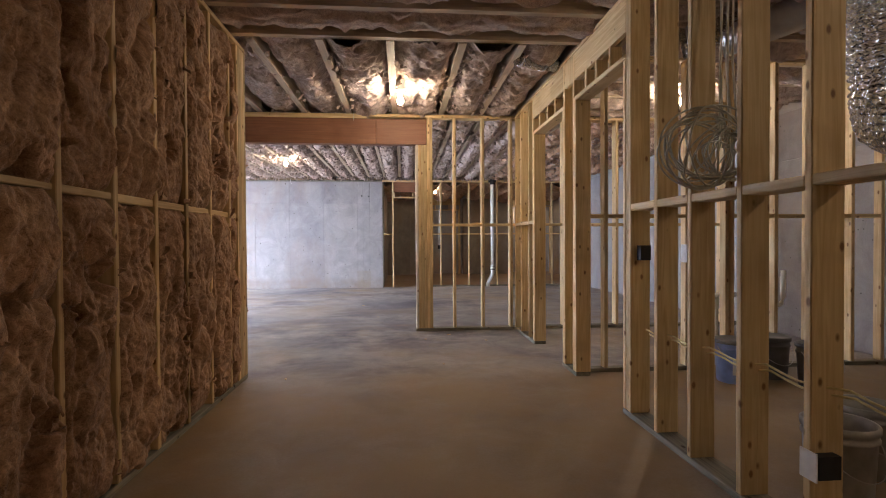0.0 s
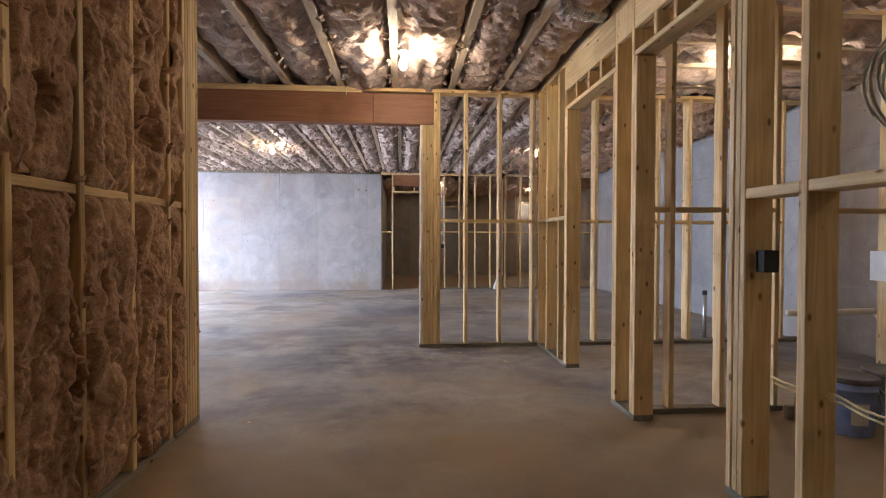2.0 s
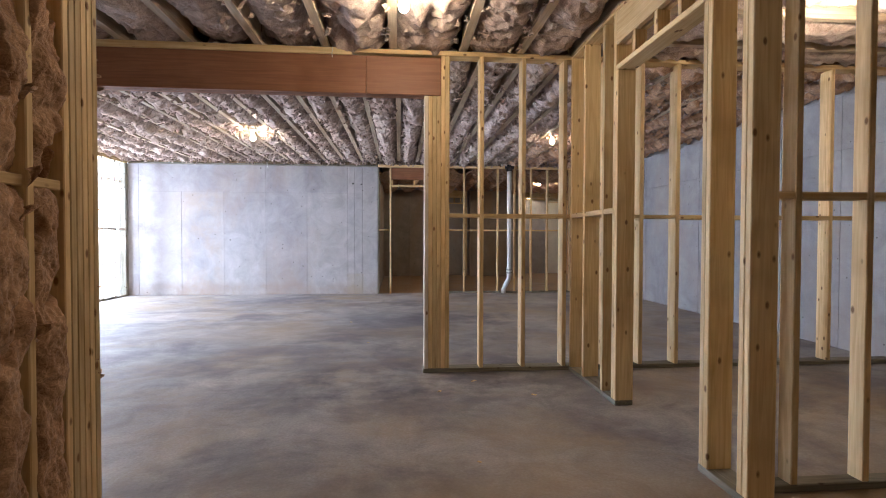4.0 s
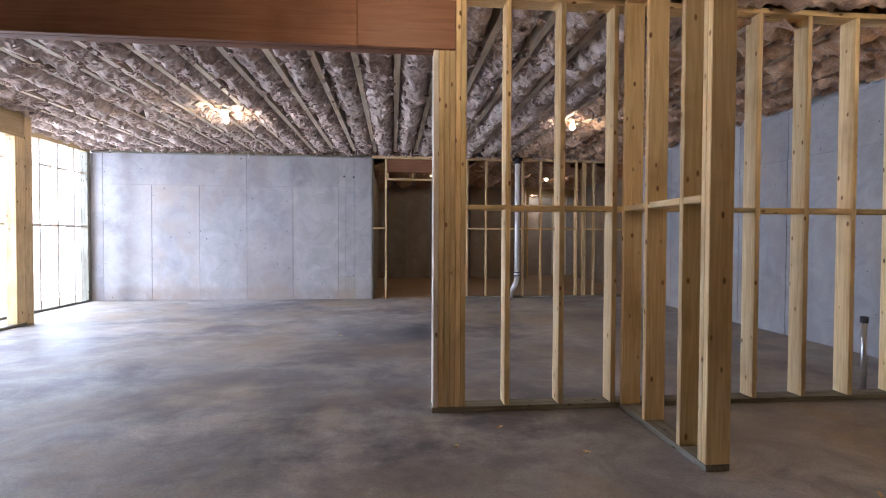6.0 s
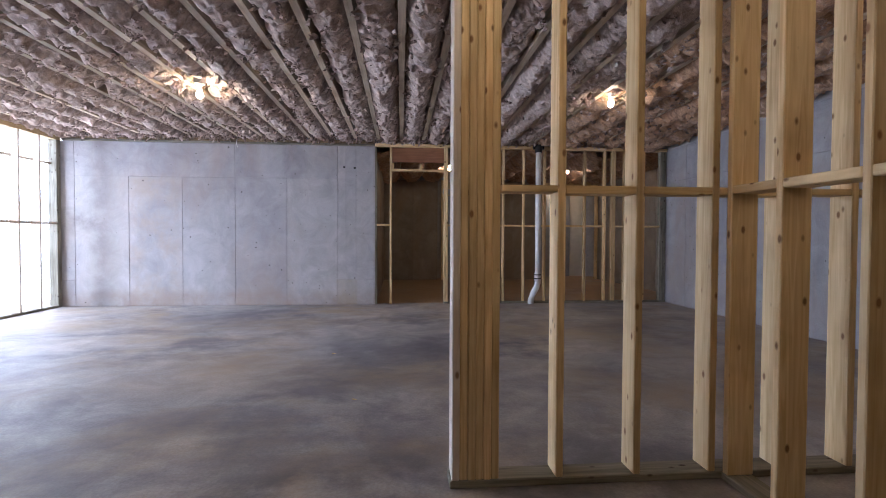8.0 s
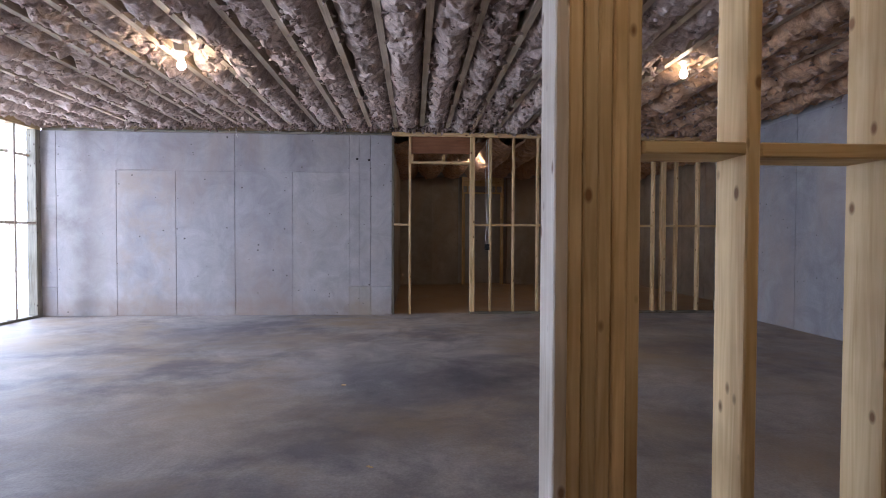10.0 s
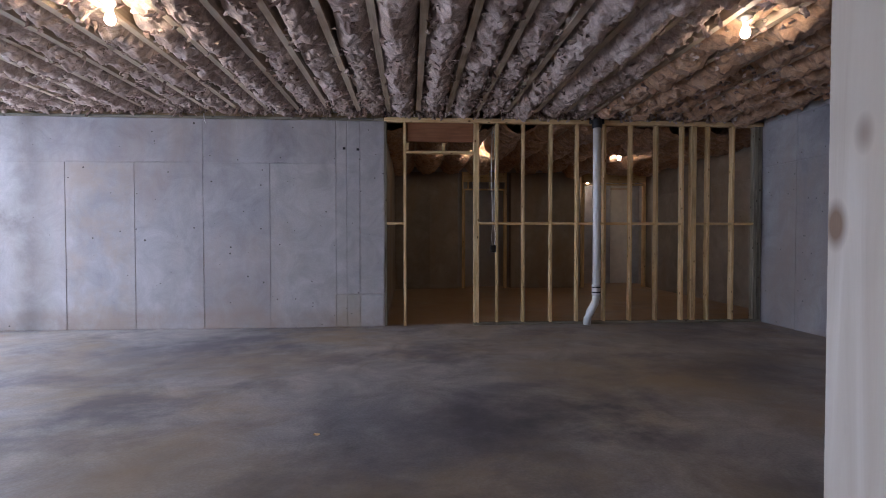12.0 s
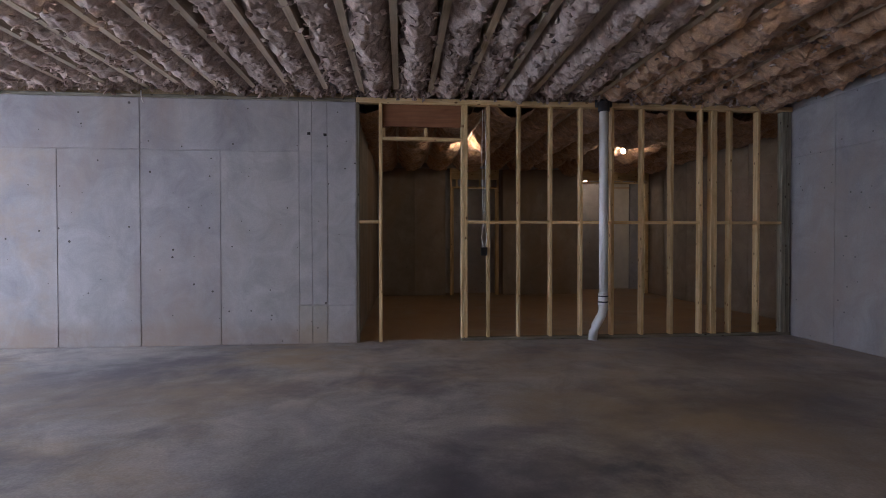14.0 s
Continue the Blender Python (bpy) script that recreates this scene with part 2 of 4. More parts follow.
def patch(mat, lo, hi, soft, colour, strength, scale=1.5, cut=(0.3, 0.6)):
    """A patch on a concrete surface, stain and painted lamplight alike, between two corners of the place, with a ragged
    edge.
    """
    n, l = mat.node_tree.nodes, mat.node_tree.links
    b = n["Principled BSDF"]
    before = b.inputs["Base Color"].links[0].from_socket
    co = n.new("ShaderNodeNewGeometry")
    wob = n.new("ShaderNodeTexNoise")
    wob.inputs["Scale"].default_value, wob.inputs["Detail"].default_value, wob.inputs["Roughness"].default_value = scale, 8, 0.65
    l.new(co.outputs["Position"], wob.inputs["Vector"])
    move = n.new("ShaderNodeVectorMath")
    move.operation = "MULTIPLY_ADD"
    l.new(wob.outputs["Color"], move.inputs[0])
    move.inputs[1].default_value = (soft * 1.6,) * 3
    l.new(co.outputs["Position"], move.inputs[2])
    xyz = n.new("ShaderNodeSeparateXYZ")
    l.new(move.outputs[0], xyz.inputs[0])
    factor = None
    for k in range(3):
        if lo[k] is None:
            continue
        for edge, sign in ((lo[k], 1), (hi[k], -1)):
            r = n.new("ShaderNodeMapRange")
            r.interpolation_type = "SMOOTHSTEP"
            r.inputs["From Min"].default_value = edge + soft * 0.8 - sign * soft
            r.inputs["From Max"].default_value = edge + soft * 0.8 + sign * soft
            l.new(xyz.outputs[k], r.inputs["Value"])
            if factor is None:
                factor = r.outputs[0]
            else:
                m = n.new("ShaderNodeMath")
                m.operation = "MULTIPLY"
                l.new(factor, m.inputs[0])
                l.new(r.outputs[0], m.inputs[1])
                factor = m.outputs[0]
    g = n.new("ShaderNodeMapRange")
    g.inputs["From Min"].default_value, g.inputs["From Max"].default_value, g.inputs["To Max"].default_value = cut[0], cut[1], strength
    l.new(wob.outputs["Fac"], g.inputs["Value"])
    m = n.new("ShaderNodeMath")
    m.operation = "MULTIPLY"
    l.new(factor, m.inputs[0])
    l.new(g.outputs[0], m.inputs[1])
    mix = n.new("ShaderNodeMixRGB")
    mix.inputs["Color2"].default_value = (*colour, 1)
    l.new(m.outputs[0], mix.inputs["Fac"])
    l.new(before, mix.inputs["Color1"])
    l.new(mix.outputs["Color"], b.inputs["Base Color"])


def pocks(mat, cells, size, share, colour=(0.10, 0.09, 0.085)):
    """Small cast-in air holes, scattered unevenly, over the whole surface."""
    n, l = mat.node_tree.nodes, mat.node_tree.links
    b = n["Principled BSDF"]
    before = b.inputs["Base Color"].links[0].from_socket
    co = n.new("ShaderNodeNewGeometry")
    vor = n.new("ShaderNodeTexVoronoi")
    vor.inputs["Scale"].default_value = cells
    l.new(co.outputs["Position"], vor.inputs["Vector"])
    where = n.new("ShaderNodeTexNoise")
    where.inputs["Scale"].default_value, where.inputs["Detail"].default_value = 1.3, 3
    l.new(co.outputs["Position"], where.inputs["Vector"])
    amount = n.new("ShaderNodeMapRange")
    amount.inputs["From Min"].default_value, amount.inputs["From Max"].default_value = 0.42, 0.72
    amount.inputs["To Min"].default_value, amount.inputs["To Max"].default_value = size * 0.35, size
    l.new(where.outputs["Fac"], amount.inputs["Value"])
    less = n.new("ShaderNodeMath")
    less.operation = "LESS_THAN"
    l.new(vor.outputs["Distance"], less.inputs[0])
    l.new(amount.outputs[0], less.inputs[1])
    keep = n.new("ShaderNodeSeparateColor")
    l.new(vor.outputs["Color"], keep.inputs[0])
    chosen = n.new("ShaderNodeMath")
    chosen.operation = "LESS_THAN"
    chosen.inputs[1].default_value = share
    l.new(keep.outputs[0], chosen.inputs[0])
    m = n.new("ShaderNodeMath")
    m.operation = "MULTIPLY"
    l.new(less.outputs[0], m.inputs[0])
    l.new(chosen.outputs[0], m.inputs[1])
    mix = n.new("ShaderNodeMixRGB")
    mix.inputs["Color2"].default_value = (*colour, 1)
    l.new(m.outputs[0], mix.inputs["Fac"])
    l.new(before, mix.inputs["Color1"])
    l.new(mix.outputs["Color"], b.inputs["Base Color"])


patch(CAST_FAR, (-4.76, None, -0.5), (-3.9, None, 2.3), 0.12, (0.42, 0.345, 0.28), 0.6, 2.2, (0.42, 0.6))            # brownish, honeycombed panel
patch(CAST_FAR, (-6.2, None, -0.5), (-0.4, None, 0.22), 0.12, (0.36, 0.27, 0.21), 0.7, 1.6)               # rusty splash along the foot
patch(CAST_FAR, (-5.36, None, -0.5), (-5.08, None, 3.2), 0.2, (0.17, 0.155, 0.15), 0.8, 1.3, (0.2, 0.6))  # dark streak from the wall top
patch(CAST_FAR, (-5.75, None, 1.35), (-5.3, None, 1.62), 0.10, (0.17, 0.16, 0.16), 0.7, 2.6, (0.35, 0.6))
patch(CAST_FAR, (-1.21, None, -0.5), (-0.84, None, 0.46), 0.02, (0.42, 0.36, 0.26), 0.5, 3.0)
pocks(CAST_FAR, 9.0, 0.15, 0.55)
patch(SLAB, (-1.7, -6.0, None), (6.0, 4.7, None), 0.45, (0.39, 0.265, 0.13), 0.85, 0.7, (0.15, 0.55))                    # brown dust plus warm lamplight painted on the slab, hall and side rooms
# warm lamp tint painted on the slab, right half of the far room
patch(SLAB, (0.9, 7.6, None), (5.6, 12.6, None), 0.5, (0.34, 0.255, 0.145), 0.45, 0.8, (0.35, 0.62))
patch(SLAB, (-3.4, 8.5, None), (-0.1, 9.6, None), 0.3, (0.33, 0.25, 0.16), 0.5, 0.9, (0.3, 0.6))
patch(SLAB, (-4.5, 11.2, None), (-0.6, 12.2, None), 0.3, (0.34, 0.26, 0.18), 0.45, 0.9, (0.3, 0.6))
patch(SLAB, (-0.55, 13.75, None), (6.0, 20.5, None), 0.1, (0.42, 0.26, 0.125), 0.75, 0.9, (0.1, 0.5))             # brown-orange lamplight of the back room put into the slab colour
patch(SLAB, (-1.0, 6.0, None), (1.5, 7.3, None), 0.34, (0.10, 0.094, 0.112), 0.9, 1.7, (0.42, 0.6))                 # damp patches
patch(SLAB, (0.1, 9.5, None), (1.8, 10.5, None), 0.3, (0.10, 0.094, 0.112), 0.9, 1.7, (0.4, 0.6))
patch(SLAB, (-1.8, 7.2, None), (0.3, 8.2, None), 0.35, (0.135, 0.13, 0.165), 0.7, 1.4, (0.42, 0.62))
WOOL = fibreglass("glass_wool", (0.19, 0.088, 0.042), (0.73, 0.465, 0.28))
# darker copy of the cast concrete: weaker light on the side wall, as colour
CAST_SHADED = concrete("cast_concrete_shaded", ((0.225, 0.218, 0.235), (0.295, 0.287, 0.303), (0.355, 0.343, 0.348)), big=1.0, rough=(0.7, 0.9), stretch=(1, 1, 0.45), pits=0.8, stain=((0.36, 0.29, 0.25), 0.6, 0.49, 0.75), panels=0.15, mottle=(2.6, 0.5), grit=0.12)
# brown, darker copy: the back room's dim warm lamplight put into the concrete
CAST_LAMPLIT = concrete("cast_concrete_lamplit", ((0.235, 0.20, 0.165), (0.29, 0.25, 0.21), (0.35, 0.30, 0.25)), big=1.0, rough=(0.7, 0.9), stretch=(1, 1, 0.45), pits=0.6, stain=((0.30, 0.21, 0.14), 0.6, 0.49, 0.75), panels=0.15, mottle=(2.6, 0.5), grit=0.12)
# paler copy of the same wool, with the ceilings' brighter light in its colour
WOOL_LIT = fibreglass("lit_glass_wool", (0.235, 0.15, 0.115), (0.78, 0.63, 0.545))
OSB = plain("deck_board", (0.33, 0.24, 0.14), 0.8, grain=45)
PVC = plain("pvc", (0.78, 0.78, 0.76), 0.35, grain=8, amount=0.06)
RUBBER = plain("black_rubber", (0.02, 0.02, 0.025), 0.5)
BLACK = plain("black_plastic", (0.012, 0.012, 0.014), 0.75)
WHITE = plain("white_plastic", (0.75, 0.75, 0.74), 0.4, amount=0.05)
CABLE = plain("cable_sheath", (0.56, 0.53, 0.44), 0.45, amount=0.1)
YELLOW = plain("yellow_cable", (0.70, 0.58, 0.28), 0.4, amount=0.1)
BLUE = plain("blue_plastic", (0.27, 0.36, 0.66), 0.4, grain=9)
GREY = plain("grey_plastic", (0.16, 0.16, 0.165), 0.45, grain=9)
CLEAR = plain("dusty_plastic", (0.42, 0.41, 0.40), 0.4, grain=12)
STEEL = plain("galvanised", (0.55, 0.55, 0.56), 0.35, 1.0, grain=14, amount=0.12)
PORCELAIN = plain("porcelain", (0.7, 0.69, 0.66), 0.3, amount=0.05)
PALE_BOARD = plain("pale_sheathing", (0.78, 0.74, 0.66), 0.8, grain=6, amount=0.06)
EARTH = plain("bare_earth", (0.36, 0.30, 0.23), 0.95, grain=1.4)

FOIL, _n, _l, _b = material("foil", 0.13, 1.0)
_b.inputs["Base Color"].default_value = (0.72, 0.73, 0.75, 1)
_t = _n.new("ShaderNodeTexVoronoi")
_t.inputs["Scale"].default_value = 24.0
_bp = _n.new("ShaderNodeBump")
_bp.inputs["Strength"].default_value, _bp.inputs["Distance"].default_value = 0.9, 0.035
_l.new(_t.outputs["Distance"], _bp.inputs["Height"])
_l.new(_bp.outputs["Normal"], _b.inputs["Normal"])

DAYLIGHT, _n, _l, _b = material("bright_sky", 1.0)
_b.inputs["Base Color"].default_value = (0, 0, 0, 1)
_b.inputs["Emission Color"].default_value = (0.72, 0.84, 1.0, 1)
_b.inputs["Emission Strength"].default_value = 9.6



def glowing(name, power):
    m, n, l, b = material(name, 0.3)
    b.inputs["Base Color"].default_value = (0.9, 0.9, 0.88, 1)
    b.inputs["Emission Color"].default_value = (1.0, 0.82, 0.56, 1)
    b.inputs["Emission Strength"].default_value = power
    return m


GLOW = glowing("lit_bulb", BULB_POWER)
GLOW_BACK = glowing("lit_bulb_of_middle_wattage", BULB_POWER * 0.7)
GLOW_WEAK = glowing("lit_bulb_of_low_wattage", BULB_POWER * 0.42)


def empty(name, at=(0, 0, 0), **tags):
    ob = new(name)
    ob.location = at
    return tagged(ob, **tags)


def part(name, bm, mat, parent, label="", smooth=False):
    """One bmesh or mesh as one object, whose coordinates are the parent's own."""
    if isinstance(bm, bmesh.types.BMesh):
        me = bpy.data.meshes.new(name)
        bm.to_mesh(me)
        bm.free()
    else:
        me = bm
    if not me.materials:
        me.materials.append(mat)
    if smooth:
        me.polygons.foreach_set("use_smooth", [True] * len(me.polygons))
    ob = new(name, me)
    if parent:
        ob.parent = parent
    return tagged(ob, label=label) if label else ob


_boards = {}


def board_mesh(a, b, length, mat):
    key = (round(a, 4), round(b, 4), round(length, 3), mat.name)
    if key not in _boards:
        bm = bmesh.new()
        bmesh.ops.create_cube(bm, size=1.0)
        for v in bm.verts:
            v.co = Vector((v.co.x * a, v.co.y * b, v.co.z * length))
        bmesh.ops.bevel(bm, geom=bm.edges[:], offset=min(0.0045, a * 0.2, b * 0.2), segments=1, affect="EDGES")
        me = bpy.data.meshes.new("board")
        bm.to_mesh(me)
        bm.free()
        me.materials.append(mat)
        _boards[key] = me
    return _boards[key]


def board(name, parent, x0, x1, y0, y1, z0, z1, mat=None, label="", lean=0.0):
    """A sawn board between those world limits, its grain along its longest side."""
    mat = mat or PINE
    d = (x1 - x0, y1 - y0, z1 - z0)
    k = max(range(3), key=lambda i: d[i])
    c = Vector(((x0 + x1) / 2, (y0 + y1) / 2, (z0 + z1) / 2))
    if k == 2:
        me, rot = board_mesh(d[0], d[1], d[2], mat), Matrix()
    elif k == 1:
        me, rot = board_mesh(d[0], d[2], d[1], mat), Matrix.Rotation(radians(-90), 4, "X")
    else:
        me, rot = board_mesh(d[2], d[1], d[0], mat), Matrix.Rotation(radians(90), 4, "Y")
    ob = new(name, me)
    if parent:
        ob.parent = parent
        c = c - parent.location
    ob.matrix_basis = Matrix.Translation(c) @ Matrix.Rotation(radians(lean), 4, "Z") @ rot
    return tagged(ob, label=label) if label else ob


def box(bm, x0, x1, y0, y1, z0, z1):
    v = [bm.verts.new((x, y, z)) for x in (x0, x1) for y in (y0, y1) for z in (z0, z1)]
    for f in ((0, 1, 3, 2), (4, 6, 7, 5), (0, 4, 5, 1), (2, 3, 7, 6), (0, 2, 6, 4), (1, 5, 7, 3)):
        bm.faces.new([v[i] for i in f])


def boxes(name, limits, mat, parent=None, **tags):
    bm = bmesh.new()
    for b in limits:
        box(bm, *b)
    bmesh.ops.recalc_face_normals(bm, faces=bm.faces[:])
    return tagged(part(name, bm, mat, parent), **tags)


def sheet_mesh(name, px, py, pz, mat, closed=False):
    """A smooth sheet from three arrays of one shape (rows, columns)."""
    r, c = px.shape
    co = np.stack([px, py, pz], -1).reshape(-1, 3)
    i = np.arange(r * c).reshape(r, c)
    q = np.stack([i[:-1, :-1], i[:-1, 1:], i[1:, 1:], i[1:, :-1]], -1).reshape(-1, 4)
    return co, q


def mesh_of(name, pieces, mat, smooth=True):
    cos, qs, base = [], [], 0
    for co, q in pieces:
        cos.append(co)
        qs.append(q + base)
        base += len(co)
    me = bpy.data.meshes.new(name)
    me.from_pydata(np.concatenate(cos).tolist(), [], np.concatenate(qs).tolist())
    me.materials.append(mat)
    if smooth:
        me.polygons.foreach_set("use_smooth", [True] * len(me.polygons))
    me.update()
    return me


def tube(name, points, radius, mat, parent=None, label="", sides=10, at=(0, 0, 0)):
    """A round bar, pipe or cable along points, as a mesh."""
    pts = [Vector(p) - Vector(at) for p in points]
    rings = []
    up = Vector((0.31, 0.17, 0.93)).normalized()
    for i, p in enumerate(pts):
        d = (pts[min(i + 1, len(pts) - 1)] - pts[max(i - 1, 0)]).normalized()
        a = d.cross(up)
        if a.length < 1e-3:
            a = d.cross(Vector((1, 0, 0)))
        a.normalize()
        b = d.cross(a)
        r = radius[i] if isinstance(radius, (list, tuple)) else radius
        rings.append([p + a * (r * math.cos(k * 2 * math.pi / sides)) + b * (r * math.sin(k * 2 * math.pi / sides)) for k in range(sides)])
    bm = bmesh.new()
    vs = [[bm.verts.new(c) for c in ring] for ring in rings]
    for i in range(len(vs) - 1):
        for k in range(sides):
            bm.faces.new((vs[i][k], vs[i][(k + 1) % sides], vs[i + 1][(k + 1) % sides], vs[i + 1][k]))
    bm.faces.new(vs[0][::-1])
    bm.faces.new(vs[-1])
    bmesh.ops.recalc_face_normals(bm, faces=bm.faces[:])
    return part(name, bm, mat, parent, label, smooth=True)


def lathe(name, profile, mat, parent=None, label="", sides=28):
    """A turned body from (radius, height) pairs round the z axis."""
    bm = bmesh.new()
    rings = [[bm.verts.new((r * math.cos(k * 2 * math.pi / sides), r * math.sin(k * 2 * math.pi / sides), z)) for k in range(sides)] for r, z in profile]
    for i in range(len(rings) - 1):
        for k in range(sides):
            bm.faces.new((rings[i][k], rings[i][(k + 1) % sides], rings[i + 1][(k + 1) % sides], rings[i + 1][k]))
    bm.faces.new(rings[0][::-1])
    bm.faces.new(rings[-1])
    bmesh.ops.recalc_face_normals(bm, faces=bm.faces[:])
    return part(name, bm, mat, parent, label, smooth=True)


# ---- plan ----
CEIL = 2.99            # underside of the joists
T = 0.038              # thickness of framing lumber
SIX, FOUR = 0.14, 0.089
HALL_X = 1.585         # hall face of the framed wall beside the hall
CROSS_Y = 6.92         # hall face of the cross wall and the beam
FAR_Y = 13.62          # face of the far foundation wall
RIGHT_X = 5.02         # face of the side foundation wall
LEFT_X = -1.405        # hall face of the insulated wall
BACK_Y = 18.8
EXT_X = -5.88

# ---- structure ----
floor = boxes("floor", [(-6.0, 6.4, -5.0, 22.2, -0.12, 0.0)], SLAB, label="bare trowelled concrete slab floor with dark damp patches", category="floor", kind="structure")
ground = boxes("ground", [(-400, 400, -400, 400, -0.5, -0.2)], EARTH, label="bare pale earth outside the house", category="ground", kind="structure")


def panel_wall(name, axis, face, out, start, joints, end, top, label, thick=0.2, split=2.275, mat=None, wide=0, low=None, joint=0.006):
    """Foundation wall along an axis; form panels stand proud of thin recessed joints. out: which way the face looks; wide: panels over the seam that span
    two below; low: the height of a second seam in the narrow panels."""
    mat = mat or CAST
    w = empty(name, (0, 0, 0), label=label, category="wall", kind="structure")
    g = joint
    core = (face - out * 0.006, face - out * thick)
    lo, hi = min(core), max(core)
    bm = bmesh.new()
    if axis == "x":
        box(bm, start, end, lo, hi, 0.0, top)
    else:
        box(bm, lo, hi, start, end, 0.0, top)
    bmesh.ops.recalc_face_normals(bm, faces=bm.faces[:])
    part("core", bm, mat, w)
    marks = [start] + list(joints) + [end]
    cells = []
    for k, (a, b) in enumerate(zip(marks[:-1], marks[1:])):
        if split and b - a > 0.4:
            cells.append((a, b, 0.0, split))
            if not wide or k % 2 == 0 or k >= wide:
                cells.append((a, marks[k + 2] if wide and k % 2 == 0 and 0 < k < wide else b, split, top))
        elif low:
            cells += [(a, b, 0.0, low), (a, b, low, top)]
        else:
            cells.append((a, b, 0.0, top))
    for a, b, z0, z1 in cells:
        jog = rng.uniform(0.0, 0.0022)
        p, q = face - out * 0.02, face + out * jog
        bm = bmesh.new()
        u0, u1, v0, v1 = a + g / 2, b - g / 2, z0 + g / 2, z1 - g / 2
        if axis == "x":
            box(bm, u0, u1, min(p, q), max(p, q), v0, v1)
        else:
            box(bm, min(p, q), max(p, q), u0, u1, v0, v1)
        bmesh.ops.recalc_face_normals(bm, faces=bm.faces[:])
        bmesh.ops.bevel(bm, geom=[e for e in bm.edges if e.calc_length() > 0.1], offset=0.003, segments=1, affect="EDGES")
        part("panel", bm, mat, w)
    return w


wall_far = panel_wall("wall_far", "x", FAR_Y, -1, EXT_X - 0.1, (-5.67, -4.777, -3.88, -2.978, -2.083, -1.185, -1.036, -0.857), -0.52, 2.87, "grey cast concrete foundation wall with form panel joints and a dark streak", mat=CAST_FAR, wide=5, low=0.46, joint=0.011)
wall_side = panel_wall("wall_side", "y", RIGHT_X, -1, -5.0, [-5 + 0.9 * i for i in range(1, 21)], FAR_Y + 0.1, 2.9, "bluish grey cast concrete side foundation wall", mat=CAST_SHADED)
wall_back_room = panel_wall("wall_back_room", "x", BACK_Y, -1, -0.53, (0.3,), 1.0, 2.86, "dim concrete wall of the back room", split=0, mat=CAST_LAMPLIT)
wall_back_room_middle = panel_wall("wall_back_room_middle", "x", BACK_Y, -1, 2.32, (3.2,), 4.06, 2.86, "dim concrete wall between two framed doorways", split=0, mat=CAST_LAMPLIT)
wall_back_room_side = panel_wall("wall_back_room_side", "y", 5.8, -1, FAR_Y + 0.1, [14.6, 15.5, 16.4, 17.3, 18.2], BACK_Y + 0.2, 2.86, "dim concrete side wall of the back room", mat=CAST_LAMPLIT)
wall_back_room_return = panel_wall("wall_back_room_return", "y", -0.53, 1, FAR_Y + 0.2, [14.6, 15.5, 16.4, 17.3], BACK_Y, 2.86, "dim concrete return wall of the back room", mat=CAST_LAMPLIT)
# added walls: close the place, narrow the daylight opening, keep sky light out
boxes("wall_closing", [(-6.2, 6.4, -5.2, -5.0, 0, 3.3), (-6.2, -6.0, -5.0, 4.4, 0, 3.3), (-6.0, -1.6, 4.4, 4.6, 0, 2.95), (-5.6, -5.45, 4.6, 7.2, 0, 3.3), (-6.0, -5.9, 4.6, 6.2, 0, 3.3),
                       (RIGHT_X + 0.01, 6.4, -5.0, FAR_Y + 0.1, 2.902, 3.3), (RIGHT_X, 6.0, FAR_Y + 0.1, FAR_Y + 0.2, 0, 3.3), (5.81, 6.2, FAR_Y + 0.2, BACK_Y + 0.2, 2.862, 3.3), (-5.9, -0.75, FAR_Y + 0.16, FAR_Y + 0.3, 2.9, 3.3),
                       (-0.75, -0.55, FAR_Y + 0.2, 22.0, 0, 3.3), (-0.55, 5.8, BACK_Y + 0.02, BACK_Y + 0.2, 2.882, 3.3), (1.0, 2.32, BACK_Y + 0.5, BACK_Y + 0.6, 0, 3.3), (0.9, 1.0, BACK_Y + 0.2, BACK_Y + 0.6, 0, 3.3), (2.32, 2.42, BACK_Y + 0.2, BACK_Y + 0.6, 0, 3.3),
                       (3.9, 4.0, BACK_Y + 0.2, 21.0, 0, 3.3), (4.0, 6.2, 20.9, 21.0, 0, 3.3), (6.1, 6.2, BACK_Y + 0.2, 20.9, 0, 3.3), (4.0, 5.30, 19.9, 20.0, 0, 3.3), (5.84, 6.1, 19.9, 20.0, 0, 3.3), (5.30, 5.84, 19.9, 20.0, 2.74, 3.3)], CAST,
      label="plain added concrete walls that close the basement and bound its light", category="wall", kind="structure")
boxes("backdrop", [(-8.0, -7.9, 4.5, 21.0, -0.2, 5.0)], DAYLIGHT, label="blown-out bright daylight outside", category="backdrop", kind="structure")


# ---- framed walls ----
def framed(name, label):
    return empty(name, (0, 0, 0), label=label, category="wall", kind="structure")


def stud_x(w, x, y0, depth, z0=0.038, z1=CEIL - 0.04, mat=None, lean=0.0):
    """A stud of a wall that runs along x; x is its lower side."""
    return board("stud", w, x, x + T, y0, y0 + depth, z0, z1, mat, lean=lean)


def stud_y(w, y, x0, depth, z0=0.038, z1=CEIL - 0.04, mat=None, lean=0.0):
    return board("stud", w, x0, x0 + depth, y, y + T, z0, z1, mat, lean=lean)


MID = 1.47
# cross wall with the built-up post that carries the beam
cross = framed("wall_cross", "open framed cross wall of pale pine studs on a treated plate")
board("sill_plate", cross, 0.19, RIGHT_X, CROSS_Y, CROSS_Y + SIX, 0.0, T, TREATED, "greenish treated sill plate")
board("top_plate", cross, -0.45, RIGHT_X, CROSS_Y - 0.005, CROSS_Y + SIX, CEIL - 0.042, CEIL - 0.002)
